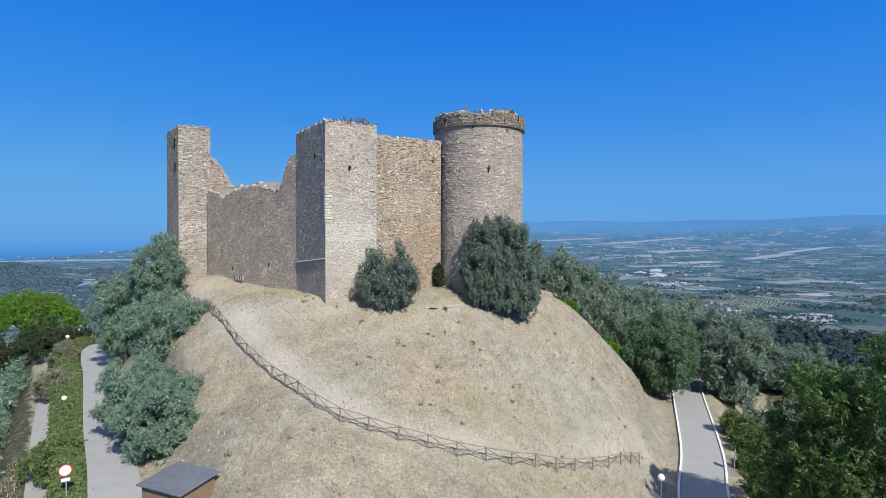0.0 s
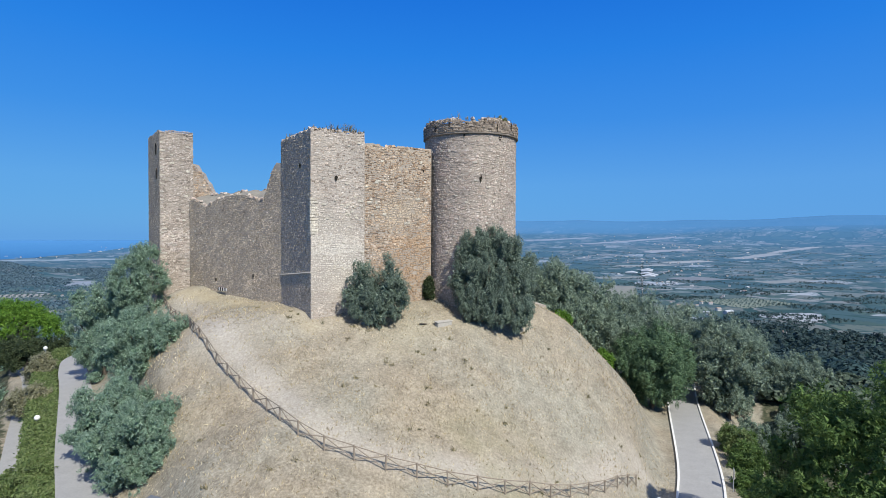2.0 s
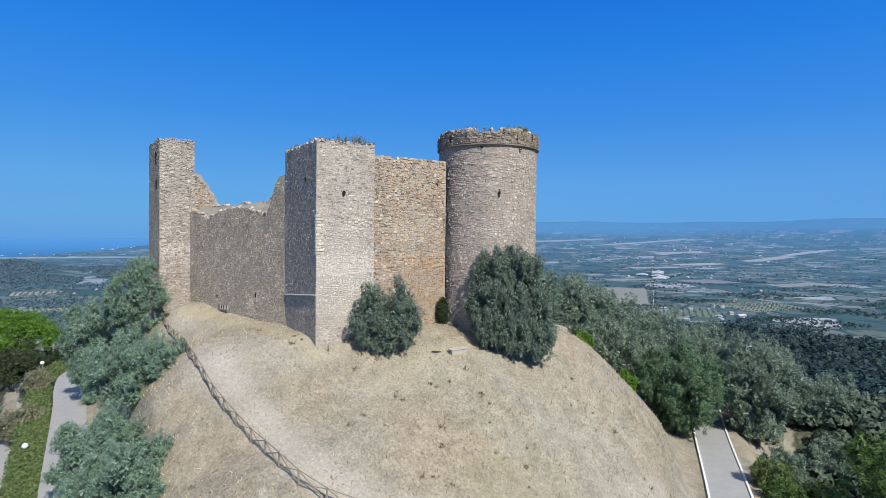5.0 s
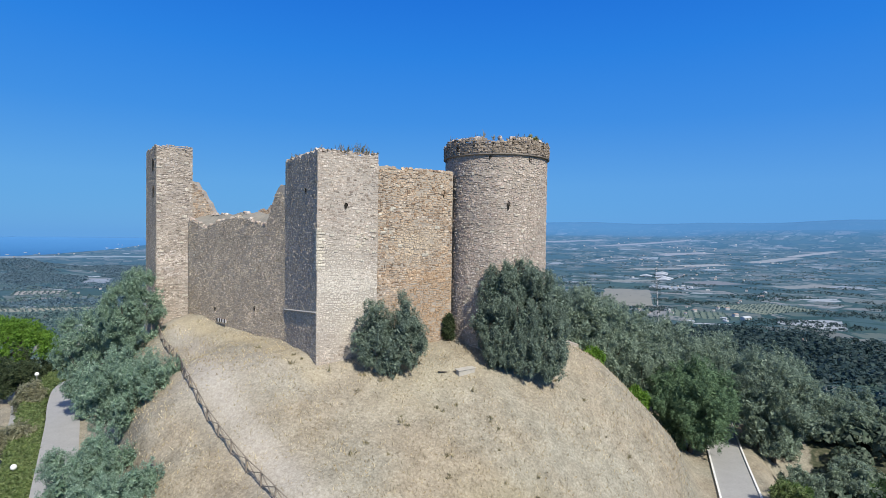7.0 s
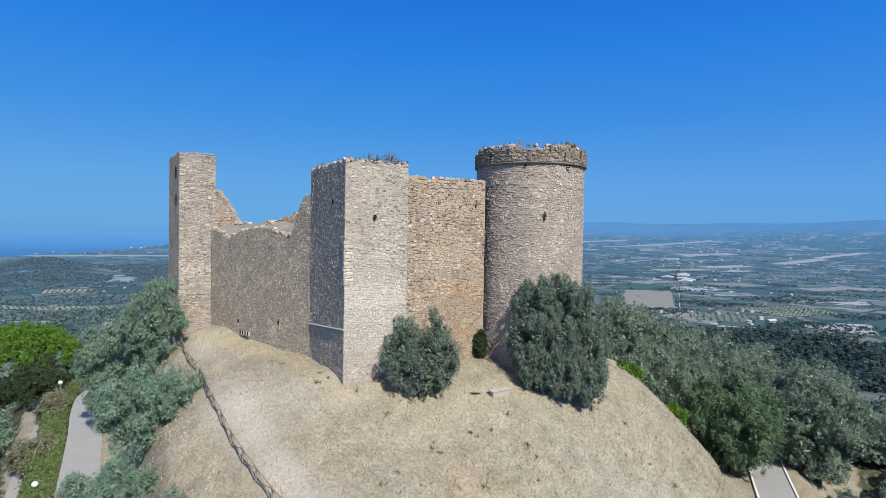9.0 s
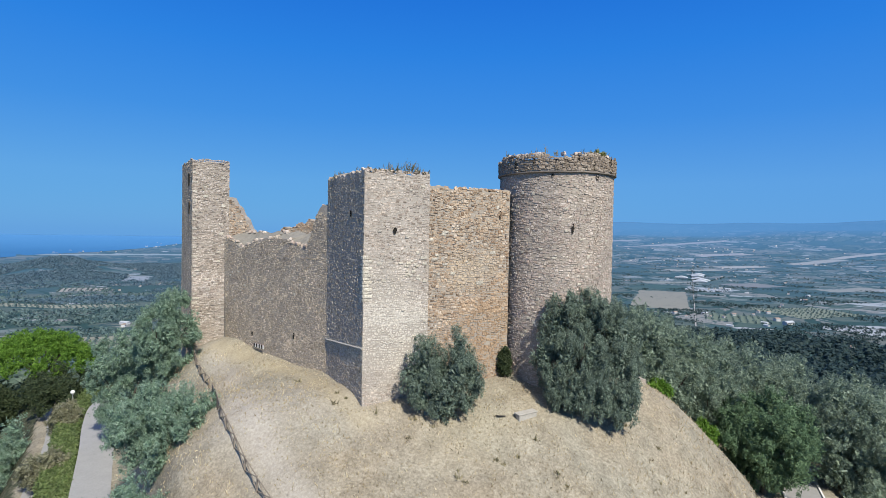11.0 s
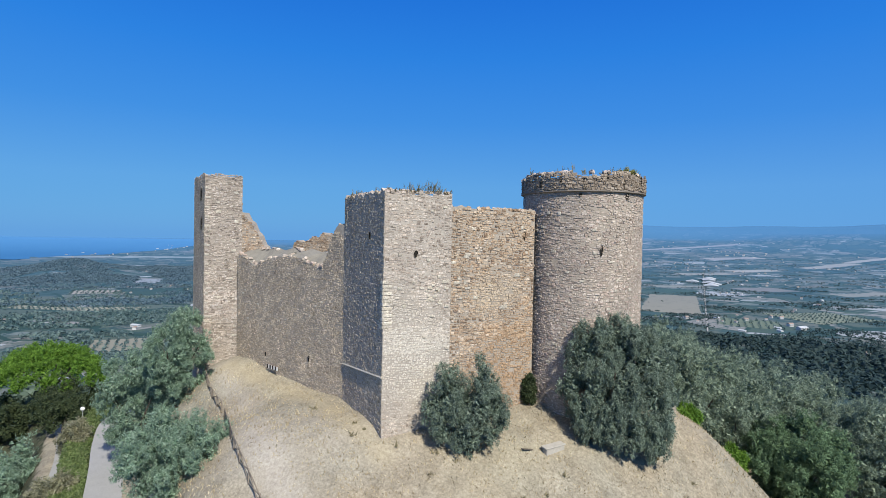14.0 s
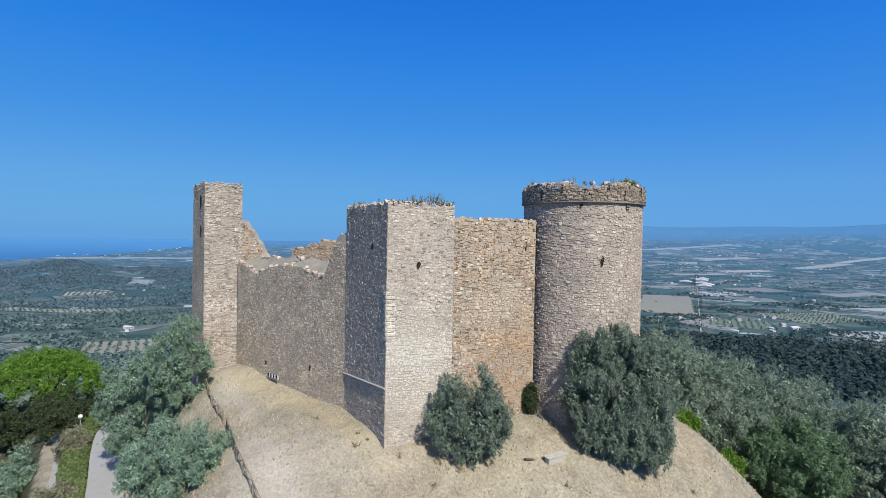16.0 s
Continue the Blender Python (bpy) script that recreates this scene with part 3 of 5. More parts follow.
def lay_stones(parent, where, width, low, top, seed, material, piece_material, near=None, skip=None, roof=None, coarse=False, relief=0.07):
    """Faces a wall with stones. where(u, v, d) gives the place; near(u, v) picks those that are parts of their own."""
    g = np.random.default_rng(seed)
    verts, faces = [], []
    singles = 0
    for u0, v0, u1, v1 in (course_plan(width, low, top, g, (0.16, 0.34), (0.25, 0.7)) if coarse else course_plan(width, low, top, g)):
        if u1 - u0 < 0.07:
            continue
        uc, vc = (u0 + u1) / 2, (v0 + v1) / 2
        if roof is not None and v1 > roof(uc):
            continue
        if skip is not None and skip(uc, vc):
            continue
        lean = g.uniform(-0.032, 0.032, 8)
        gap, proud = g.uniform(0.002, 0.021), g.uniform(0.0, relief)
        if g.random() < 0.05:
            continue
        wave = 0.07 * math.sin(uc * 1.3 + v0 * 2.1) + 0.05 * math.sin(uc * 3.7 - v0 * 5.0)
        v0, v1 = v0 + wave + g.uniform(-0.035, 0.025), v1 + wave + g.uniform(-0.025, 0.035)
        vc += wave
        if near is not None and near(uc, vc) and singles < 290:
            c, du, dv = Vector(where(uc, vc, 0)), Vector(where(uc + 0.05, vc, 0)), Vector(where(uc, vc + 0.05, 0))
            x, y = (du - c).normalized(), (dv - c).normalized()
            z = x.cross(y).normalized()
            if z.dot(Vector(where(uc, vc, 0.05)) - c) < 0:
                x, z = -x, -z
            m = Matrix((x, z.cross(x), z)).transposed().to_4x4()
            ob = new("stone", piece_mesh(int(g.integers(5)), piece_material))
            ob.parent = parent
            ob.matrix_basis = Matrix.Translation(c) @ m @ Matrix.Diagonal((u1 - u0 - gap, v1 - v0 - gap, proud, 1))
            singles += 1
            continue
        base = len(verts)
        for d, inset in ((-0.06, 0.0), (proud, min(0.05, 0.14 * (v1 - v0)))):
            for k, (u, v) in enumerate(((u0, v0), (u1, v0), (u1, v1), (u0, v1))):
                su, sv = (1 if k in (0, 3) else -1), (1 if k < 2 else -1)
                verts.append(where(u + su * (gap + inset) + lean[k], v + sv * (gap + inset) + lean[k + 4] * 0.7, d + (lean[k] * 0.22 if d > 0 else 0)))
        faces += [(base + k, base + (k + 1) % 4, base + 4 + (k + 1) % 4, base + 4 + k) for k in range(4)]
        faces.append((base + 4, base + 5, base + 6, base + 7))
    me = mesh_of("masonry", verts, faces, material)
    bm = bmesh.new()
    bm.from_mesh(me)
    bm.to_mesh(me)
    bm.free()
    ob = part("masonry", me, material, parent)
    return tagged(ob, kind="stuff")


def flat(a, b, batter=0.0, top=18.0):
    """A wall face from plan corner a to b: (u along, v up, d outward to the right of the way) -> place."""
    a, b = np.array(a, float), np.array(b, float)
    way = (b - a) / np.linalg.norm(b - a)
    out = np.array([way[1], -way[0]])

    def where(u, v, d):
        q = a + way * u + out * (d + batter * (top - v) / (top - BASE))
        return (q[0], q[1], v)
    return where, float(np.linalg.norm(b - a))


def body(name, loop, low, tops, parent, label="", material=None, batter=0.0):
    """A solid wall body over a plan loop with uneven top heights."""
    bm = bmesh.new()
    mid = np.mean(loop, axis=0)
    foot = []
    for k, (x, y) in enumerate(loop):
        a, b = np.array(loop[k - 1]), np.array(loop[(k + 1) % len(loop)])
        t = (b - a) / np.linalg.norm(b - a)
        side = np.array([t[1], -t[0]])
        side = side if side @ (np.array((x, y)) - mid) > 0 else -side
        foot.append((x + side[0] * batter, y + side[1] * batter))
    lower = [bm.verts.new((x, y, low)) for x, y in foot]
    upper = [bm.verts.new((x, y, z)) for (x, y), z in zip(loop, tops)]
    k = len(loop)
    for i in range(k):
        bm.faces.new((lower[i], lower[(i + 1) % k], upper[(i + 1) % k], upper[i]))
    cap = bm.faces.new(upper)
    bmesh.ops.recalc_face_normals(bm, faces=bm.faces)
    bmesh.ops.triangulate(bm, faces=[cap])
    return part(name, bm, material or mat_mortar, parent, label)


def split_loop(corners, step=0.45):
    out = []
    for a, b in zip(corners, corners[1:] + corners[:1]):
        a, b = np.array(a, float), np.array(b, float)
        k = max(1, int(np.linalg.norm(b - a) / step))
        out += [tuple(a + (b - a) * i / k) for i in range(k)]
    return out


castle = thing("castle_ruin", "ruined medieval castle of pale rubble stone on a hilltop", "castle")
N0, NR, CR, NL = (-12.8, 51.55), (-8.35, 54.3), (-2.1, 58.15), (-17.6, 58.15)
ROUND, RADIUS = (2.0, 61.6), 4.87
LF, LT, LL = (-35.6, 68.2), (-32.0, 69.2), (-40.4, 74.3)
NB = (-13.1, 61.0)
BASE = -3.0

# square corner tower
loop = split_loop([N0, NR, NB, NL])
tops = [18.1 - 0.18 * abs(math.sin(i * 1.7)) - 0.25 * rng.random() for i in range(len(loop))]
square_tower = body("square_tower", loop, BASE, tops, castle, "square corner tower of pale and grey rubble", mat_mortar_pale)
where, w = flat(N0, NR)
lay_stones(square_tower, where, w, BASE + 2, 18.2, 11, mat_stone_pale, mat_piece_pale, lambda u, v: 6.5 < v < 13.5, roof=lambda u: 18.1 - 0.2 * math.sin(u * 2.3) ** 2, relief=0.035)
# shaded side: warm brown stone offsets the blue skylight on it
where, w = flat(NL, N0)
lay_stones(square_tower, where, w, BASE + 2, 18.2, 12, mat_stone_brown, mat_piece_brown, lambda u, v: u > w - 3.2 and 2 < v < 9, roof=lambda u: 18.0 - 0.3 * math.sin(u * 1.9) ** 2, relief=0.035)

for a, b, k in ((NR, NB, 31), (NB, NL, 32)):
    where, w = flat(a, b)
    lay_stones(square_tower, where, w, 2, 18.1, k, mat_stone_grey, mat_piece_grey, roof=lambda u: 17.9, coarse=True)

# front curtain wall
CURTAIN_TOP = 17.0
back = (-0.55, 0.83)
CB, NRB = (CR[0] - 1.0, CR[1] + 1.6), (NR[0] - 1.0, NR[1] + 1.6)
loop = split_loop([NR, CR, CB, NRB])
tops = [CURTAIN_TOP - 0.1 + 0.14 * math.sin(i * 0.9) + 0.12 * rng.random() for i in range(len(loop))]
front_curtain = body("front_curtain_wall", loop, BASE, tops, castle, "curtain wall of warm brown rubble stone")
where, w = flat(NR, CR)
lay_stones(front_curtain, where, w, BASE + 2, 17.7, 13, mat_stone_warm, mat_piece_warm, lambda u, v: 7 < v < 12.5, roof=lambda u: CURTAIN_TOP + 0.12 * math.sin(u * 2.1), relief=0.07)

where, w = flat(CB, NRB)
lay_stones(front_curtain, where, w, 1, CURTAIN_TOP, 33, mat_stone_warm, mat_piece_warm, roof=lambda u: CURTAIN_TOP - 0.15, coarse=True)

# round tower
ring = [(ROUND[0] + RADIUS * math.sin(a), ROUND[1] + RADIUS * math.cos(a)) for a in np.linspace(0, 2 * math.pi, 72, endpoint=False)]
tops = [19.4 + 0.25 * math.sin(i * 0.8) * math.sin(i * 0.23) + 0.2 * rng.random() for i in range(72)]
round_tower = body("round_tower", ring, BASE, tops, castle, "tall round tower of grey rubble with a string course")


def on_round(u, v, d):
    a = math.pi * 1.72 - u / RADIUS
    r = RADIUS + d + (0.17 if v > 18.55 else 0.0)
    return (ROUND[0] + r * math.sin(a), ROUND[1] + r * math.cos(a), v)


lay_stones(round_tower, on_round, RADIUS * math.pi * 2, BASE + 2, 18.42, 14, mat_stone_grey, mat_piece_grey,
           lambda u, v: 7 < v < 11.5 and 0.26 < u / (RADIUS * math.pi * 2) < 0.54, relief=0.06)
crown_ring = [(ROUND[0] + (RADIUS + 0.15) * math.sin(a), ROUND[1] + (RADIUS + 0.15) * math.cos(a)) for a in np.linspace(0, 2 * math.pi, 72, endpoint=False)]
parapet = body("parapet", crown_ring, 18.5, [z - 0.05 for z in tops], round_tower, "weathered brown parapet of the round tower")
lay_stones(parapet, on_round, RADIUS * math.pi * 2, 18.6, 20.3, 24, mat_stone_crown, mat_piece_crown,
           lambda u, v: 0.3 < u / (RADIUS * math.pi * 2) < 0.5, roof=lambda u: 19.95 + 0.22 * math.sin(u * 1.3) * math.sin(u * 0.37), relief=0.1)
bm = bmesh.new()
rows = []
for a in np.linspace(0, 2 * math.pi, 72, endpoint=False):
    rows.append([bm.verts.new((ROUND[0] + (RADIUS + o) * math.sin(a), ROUND[1] + (RADIUS + o) * math.cos(a), z))
                 for o, z in ((0.0, 18.4), (0.24, 18.47), (0.24, 18.53), (0.12, 18.56))])
for a, b in zip(rows, rows[1:] + rows[:1]):
    for j in range(3):
        bm.faces.new((a[j], a[j + 1], b[j + 1], b[j]))
bmesh.ops.recalc_face_normals(bm, faces=bm.faces)
part("string_course", bm, mat_stringcourse, round_tower, "projecting stone string course")

# left curtain wall, broken along its top
LW = (-32.15, 68.65)


def left_top(u):
    """Height of the ruined left wall's front edge, from the far tower to the near one."""
    u = u * 1.085
    return float(np.interp(u, [0, 1.3, 2.7, 3.9, 5.5, 7.6, 10.5, 12.8, 14.1, 15.2, 16.2, 16.7, 17.2, 17.7, 18.4],
                           [12.6, 12.4, 11.9, 11.5, 12.1, 12.5, 12.75, 12.6, 12.2, 11.9, 12.1, 12.7, 13.8, 14.8, 15.6])) + 0.08 * math.sin(u * 3.1)


where, w = flat(LW, NL)
way = (np.array(NL) - np.array(LW)) / w
deep = np.array([-way[1], way[0]]) * -1.0
if deep[1] < 0:
    deep = -deep
us = np.arange(0, w + 0.01, w / 48)
bm = bmesh.new()
rows = []
for u in us:
    q = np.array(LW) + way * u
    rows.append([bm.verts.new((*(q + deep * d), z)) for d, z in ((0, BASE), (0, left_top(u)), (0.5, left_top(u) + 0.1), (2.2, 13.3 + 0.12 * math.sin(u * 2)), (2.3, 13.1), (2.3, BASE))])
for a, b in zip(rows, rows[1:]):
    for j in range(5):
        bm.faces.new((a[j], b[j], b[j + 1], a[j + 1]))
bmesh.ops.recalc_face_normals(bm, faces=bm.faces)
for f in bm.faces:
    f.material_index = 1 if f.normal.z > 0.5 else 0
left_curtain = part("left_curtain_wall", bm, mat_mortar, castle, "broken curtain wall of grey rubble stone")
left_curtain.data.materials.append(mat_capping)
lay_stones(left_curtain, where, w, BASE + 2, 15, 15, mat_stone_brown, mat_piece_brown, lambda u, v: u > w - 6 and 2.5 < v < 8, roof=lambda u: left_top(u) + 0.08, relief=0.045)

# far tower at the left end
LB = (LL[0] + LT[0] - LF[0], LL[1] + LT[1] - LF[1])
loop = split_loop([LF, LT, LB, LL])
tops = [20.75 - 0.12 * rng.random() for _ in loop]
far_tower = body("far_tower", loop, BASE, tops, castle, "tall slender corner tower of pale rubble", batter=0.1)
where, w = flat(LF, LT, 0.1, 20.7)
lay_stones(far_tower, where, w, BASE + 2, 20.9, 16, mat_stone_pale, mat_piece_pale, lambda u, v: 6 < v < 14)
# brown again on this tower's shaded side, toned against the blue skylight
where, w = flat(LL, LF, 0.1, 20.7)
lay_stones(far_tower, where, w, BASE + 2, 20.9, 17, mat_stone_brown, mat_piece_brown, relief=0.03)

for a, b, k in ((LT, LB, 34), (LB, LL, 35)):
    where, w = flat(a, b, 0.1, 20.7)
    lay_stones(far_tower, where, w, BASE + 2, 20.8, k, mat_stone_pale, mat_piece_pale, coarse=True)
where, w = flat(tuple(np.array(NL) + deep * 2.3), tuple(np.array(LW) + deep * 2.3))
lay_stones(left_curtain, where, w, 1, 13.2, 36, mat_stone_brown, mat_piece_brown, roof=lambda u: 13.1, coarse=True)

# ragged wall stump against the far tower
bm = bmesh.new()
a0, b0 = np.array(LT), np.array((-29.4, 69.5))
rows = []
for t in np.linspace(0, 1, 14):
    q = a0 + (b0 - a0) * t
    z = 17.0 - 4.0 * t ** 1.2 + 0.15 * math.sin(t * 21)
    rows.append([bm.verts.new((q[0], q[1] + d, zz)) for d, zz in ((0, 8), (0, z), (1.2, z), (1.2, 8))])
for a, b in zip(rows, rows[1:]):
    for j in range(3):
        bm.faces.new((a[j], b[j], b[j + 1], a[j + 1]))
bmesh.ops.recalc_face_normals(bm, faces=bm.faces)
stump = part("wall_stump", bm, mat_mortar, castle, "ragged stump of a fallen wall")
where, w = flat(tuple(a0), tuple(b0))
lay_stones(stump, where, w, 8, 17, 18, mat_stone_warm, mat_piece_warm, roof=lambda u: 17.1 - 4.0 * (u / w) ** 1.2)

# back wall of the court
def back_top(u):
    return float(np.interp(u, [0, 1, 4.2, 4.6, 5.4, 5.6, 7.0, 7.2, 8.6, 8.8, 11.0, 11.2, 14, 20, 29], [9.0, 9.0, 9.2, 13.6, 14.2, 13.9, 14.0, 14.5, 14.5, 15.1, 14.9, 13.6, 13.9, 13.0, 12.0])) + 0.14 * math.sin(u * 7.7) * math.sin(u * 2.9)


BA, BB = (-36.5, 84.6), (-6.0, 77.0)
where, w = flat(BA, BB)
loop = split_loop([BA, BB, (-5.6, 78.4), (-36.1, 86.0)], 0.5)
tops = [back_top(math.hypot(x - BA[0], y - BA[1])) - 0.1 for x, y in loop]
back_wall = body("back_wall", loop, BASE, tops, castle, "low ruined back wall of warm rubble")
lay_stones(back_wall, where, w, 9, 16, 23, mat_stone_warm, mat_piece_warm, roof=back_top)


# ---- trees ----
def leaf_mesh(name, lobes, count, size, material, seed, droop=0.4, shell=0.74):
    """A crown of many small leaves in clumps round lobes (x, y, z, rx, ry, rz)."""
    g = np.random.default_rng(seed)
    lobes = whole = np.array(lobes, float)
    # each lobe breaks up into smaller sprays with gaps between them
    out = g.normal(size=(len(whole) * 11, 3)) + (0, 0, 0.25)
    out /= np.linalg.norm(out, axis=1)[:, None]
    base = np.repeat(whole, 11, axis=0)
    tight = base[:, 3:].min(1)[:, None] * g.uniform(0.26, 0.5, (len(base), 1)) * (1, 1, 1 + 0.7 * max(droop, 0.0))
    lobes = np.hstack([base[:, :3] + out * base[:, 3:] * 0.8, tight])
    share = lobes[:, 3] * lobes[:, 4] + lobes[:, 3] * lobes[:, 5] + lobes[:, 4] * lobes[:, 5]
    tufts = max(20, count // 20)
    pick = g.choice(len(lobes), tufts, p=share / share.sum())
    way = g.normal(size=(tufts, 3))
    way /= np.linalg.norm(way, axis=1)[:, None]
    depth = shell + (1.08 - shell) * g.random(tufts) ** 0.6
    depth[g.random(tufts) < 0.1] *= 0.6
    centre = lobes[pick, :3] + way * lobes[pick, 3:] * depth[:, None]
    own = np.repeat(np.arange(tufts), 20)[:count]
    k = len(own)
    spread = 0.75 * size
    c = centre[own] + g.normal(size=(k, 3)) * spread * (0.5, 0.5, 0.6 + 0.7 * max(droop, 0.0))
    axis = way[own] * (0.6 - 0.3 * max(droop, 0)) + g.normal(size=(k, 3)) * (0.7 - 0.3 * max(droop, 0)) + np.array([0, 0, -droop])
    axis /= np.linalg.norm(axis, axis=1)[:, None]
    side = np.cross(axis, way[own] + g.normal(size=(k, 3)) * 0.45)
    side /= np.linalg.norm(side, axis=1)[:, None]
    ln = size * g.uniform(0.6, 1.3, k)[:, None]
    wd = ln * g.uniform(0.17, 0.3, k)[:, None]
    verts = np.stack([c - axis * ln * 0.5 - side * wd * 0.62, c - axis * ln * 0.4 + side * wd * 0.62, c + axis * ln * 0.6], 1).reshape(-1, 3)
    # larger sprays inside keep the crown dense
    m = count // 6
    pick = g.integers(0, len(whole), m)
    way = g.normal(size=(m, 3))
    way /= np.linalg.norm(way, axis=1)[:, None]
    c = whole[pick, :3] + way * whole[pick, 3:] * (0.2 + 0.42 * g.random(m))[:, None]
    one = g.normal(size=(m, 3)) * size * 0.45
    two = np.cross(one, g.normal(size=(m, 3)))
    two *= (size * 0.45 / np.linalg.norm(two, axis=1))[:, None]
    inner = np.stack([c - one - two * 0.9, c - one * 0.6 + two * 1.3, c + one * 1.3], 1).reshape(-1, 3)
    verts = np.vstack([verts, inner])
    return mesh_of(name, verts, np.arange(len(verts)).reshape(-1, 3), material)


def trunk_mesh(bm, tall, r, limbs, g):
    bar(bm, (0, 0, -0.6), (0.1, 0.05, tall * 0.35), r, 9, r * 0.75)
    for i in range(limbs):
        a = i * 2 * math.pi / limbs + g.random()
        mid = Vector((math.cos(a) * tall * 0.16, math.sin(a) * tall * 0.16, tall * 0.55))
        bar(bm, (0.1, 0.05, tall * 0.32), mid, r * 0.55, 7, r * 0.35)
        bar(bm, mid, mid + Vector((math.cos(a + 0.4) * tall * 0.14, math.sin(a + 0.4) * tall * 0.14, tall * 0.25)), r * 0.33, 6, r * 0.12)


def lobes_for(width, low, tall, count, g):
    out = [(0, 0, (low + tall) / 2, width * 0.22, width * 0.22, (tall - low) * 0.3)]
    count = int(count * 1.25)
    for i in range(count):
        a = i * 2.399 + g.random() * 0.6
        f = (i + 0.5) / count
        z = low + (tall - low) * (0.18 + 0.68 * f)
        reach = width * g.uniform(0.26, 0.4) * math.sqrt(max(0.12, 1 - (2 * (z - low) / (tall - low) - 0.85) ** 2))
        s = width * g.uniform(0.12, 0.21)
        out.append((math.cos(a) * reach, math.sin(a) * reach, z, s, s, s * g.uniform(0.9, 1.25)))
    return out


def ball_lobes(width, low, tall, count, g):
    """A full rounded crown that reaches down to low, uneven all over."""
    out = []
    mid, half = (low + tall) / 2, (tall - low) / 2
    for i in range(count):
        up = 1 - 2 * (i + 0.5) / count
        a, flat = i * 2.39996 + g.random() * 0.5, (1 - up * up) ** 0.38
        s = width * g.uniform(0.11, 0.19)
        reach = g.uniform(0.62, 1.12) * (1 - s / width)
        belly = 1.0 if up > -0.2 else 0.9
        out.append((math.cos(a) * flat * reach * width / 2 * belly, math.sin(a) * flat * reach * width / 2 * belly, mid + up * reach * half, s, s, s * g.uniform(1.0, 1.45)))
    out += [(0, 0, mid, width * 0.28, width * 0.28, half * 0.62)]
    return out


def tree(name, x, y, base, tall, width, label, category, material, seed, leaves=6000, size=0.3, low=None, droop=0.4, lobes=11, group="", plumes=None):
    g = np.random.default_rng(seed)
    ob = thing(name, label, category, (x, y, base), group)
    bm = bmesh.new()
    trunk_mesh(bm, tall * 0.72, 0.05 * width ** 0.8 + 0.05, 5, g)
    part("trunk", bm, mat_bark, ob)
    low = tall * 0.16 if low is None else low
    part("crown", leaf_mesh("crown", plumes or lobes_for(width, low, tall, lobes, g), leaves, size, material, seed, droop), material, ob)
    return ob


OLIVE = "bushy grey-green olive tree on the dry slope"
for x, y, top, width, seed in ((-36.4, 64.6, 7.9, 6.4, 1), (-42.3, 67.4, 2.9, 7.4, 2), (-28.3, 51.6, 1.0, 7.7, 3), (-26.9, 44.5, -2.6, 6.0, 4), (-22.5, 40.9, -4.0, 6.4, 5)):
    b = ground_at(x, y)
    low = -1.4
    tree("olive_tree", x, y, b, top - b, width, OLIVE, "olive tree", mat_olive, seed, 72000, 0.17, 0.1, 0.4, 16, group="olive trees by the lane",
         plumes=ball_lobes(width, low, top - b, 30, np.random.default_rng(seed + 200)))
b = ground_at(-6.9, 52.2)
tree("olive_tree", -6.9, 52.2, b, 7.0 - b, 5.6, "young olive bush with hanging branches before the castle tower", "olive tree", mat_olive_dark, 21, 40000, 0.17, 0.1, 0.45, 10,
     plumes=[(-1.25, 0.0, 4.4, 1.0, 1.1, 2.0), (1.2, 0.2, 4.6, 1.0, 1.1, 2.1), (0, 0.3, 2.8, 1.5, 1.4, 1.8), (-2.2, -0.2, 2.7, 0.9, 1.0, 1.6), (2.15, -0.2, 3.0, 0.9, 1.0, 1.7),
             (0.1, -1.2, 1.9, 1.3, 0.9, 1.6), (0.3, -1.1, 0.8, 1.2, 0.8, 0.9), (-1.5, -0.8, 1.2, 0.8, 0.8, 1.0), (1.5, -0.8, 1.3, 0.9, 0.8, 1.1), (-1.1, -1.0, 2.9, 0.9, 0.8, 1.6),
             (1.1, -1.0, 3.1, 0.9, 0.8, 1.7), (-1.5, 1.0, 2.8, 1.0, 1.0, 1.6), (1.5, 1.1, 2.7, 1.0, 1.0, 1.6), (2.35, 0.0, 1.9, 0.7, 0.8, 1.1)])
b = ground_at(3.8, 56.0)
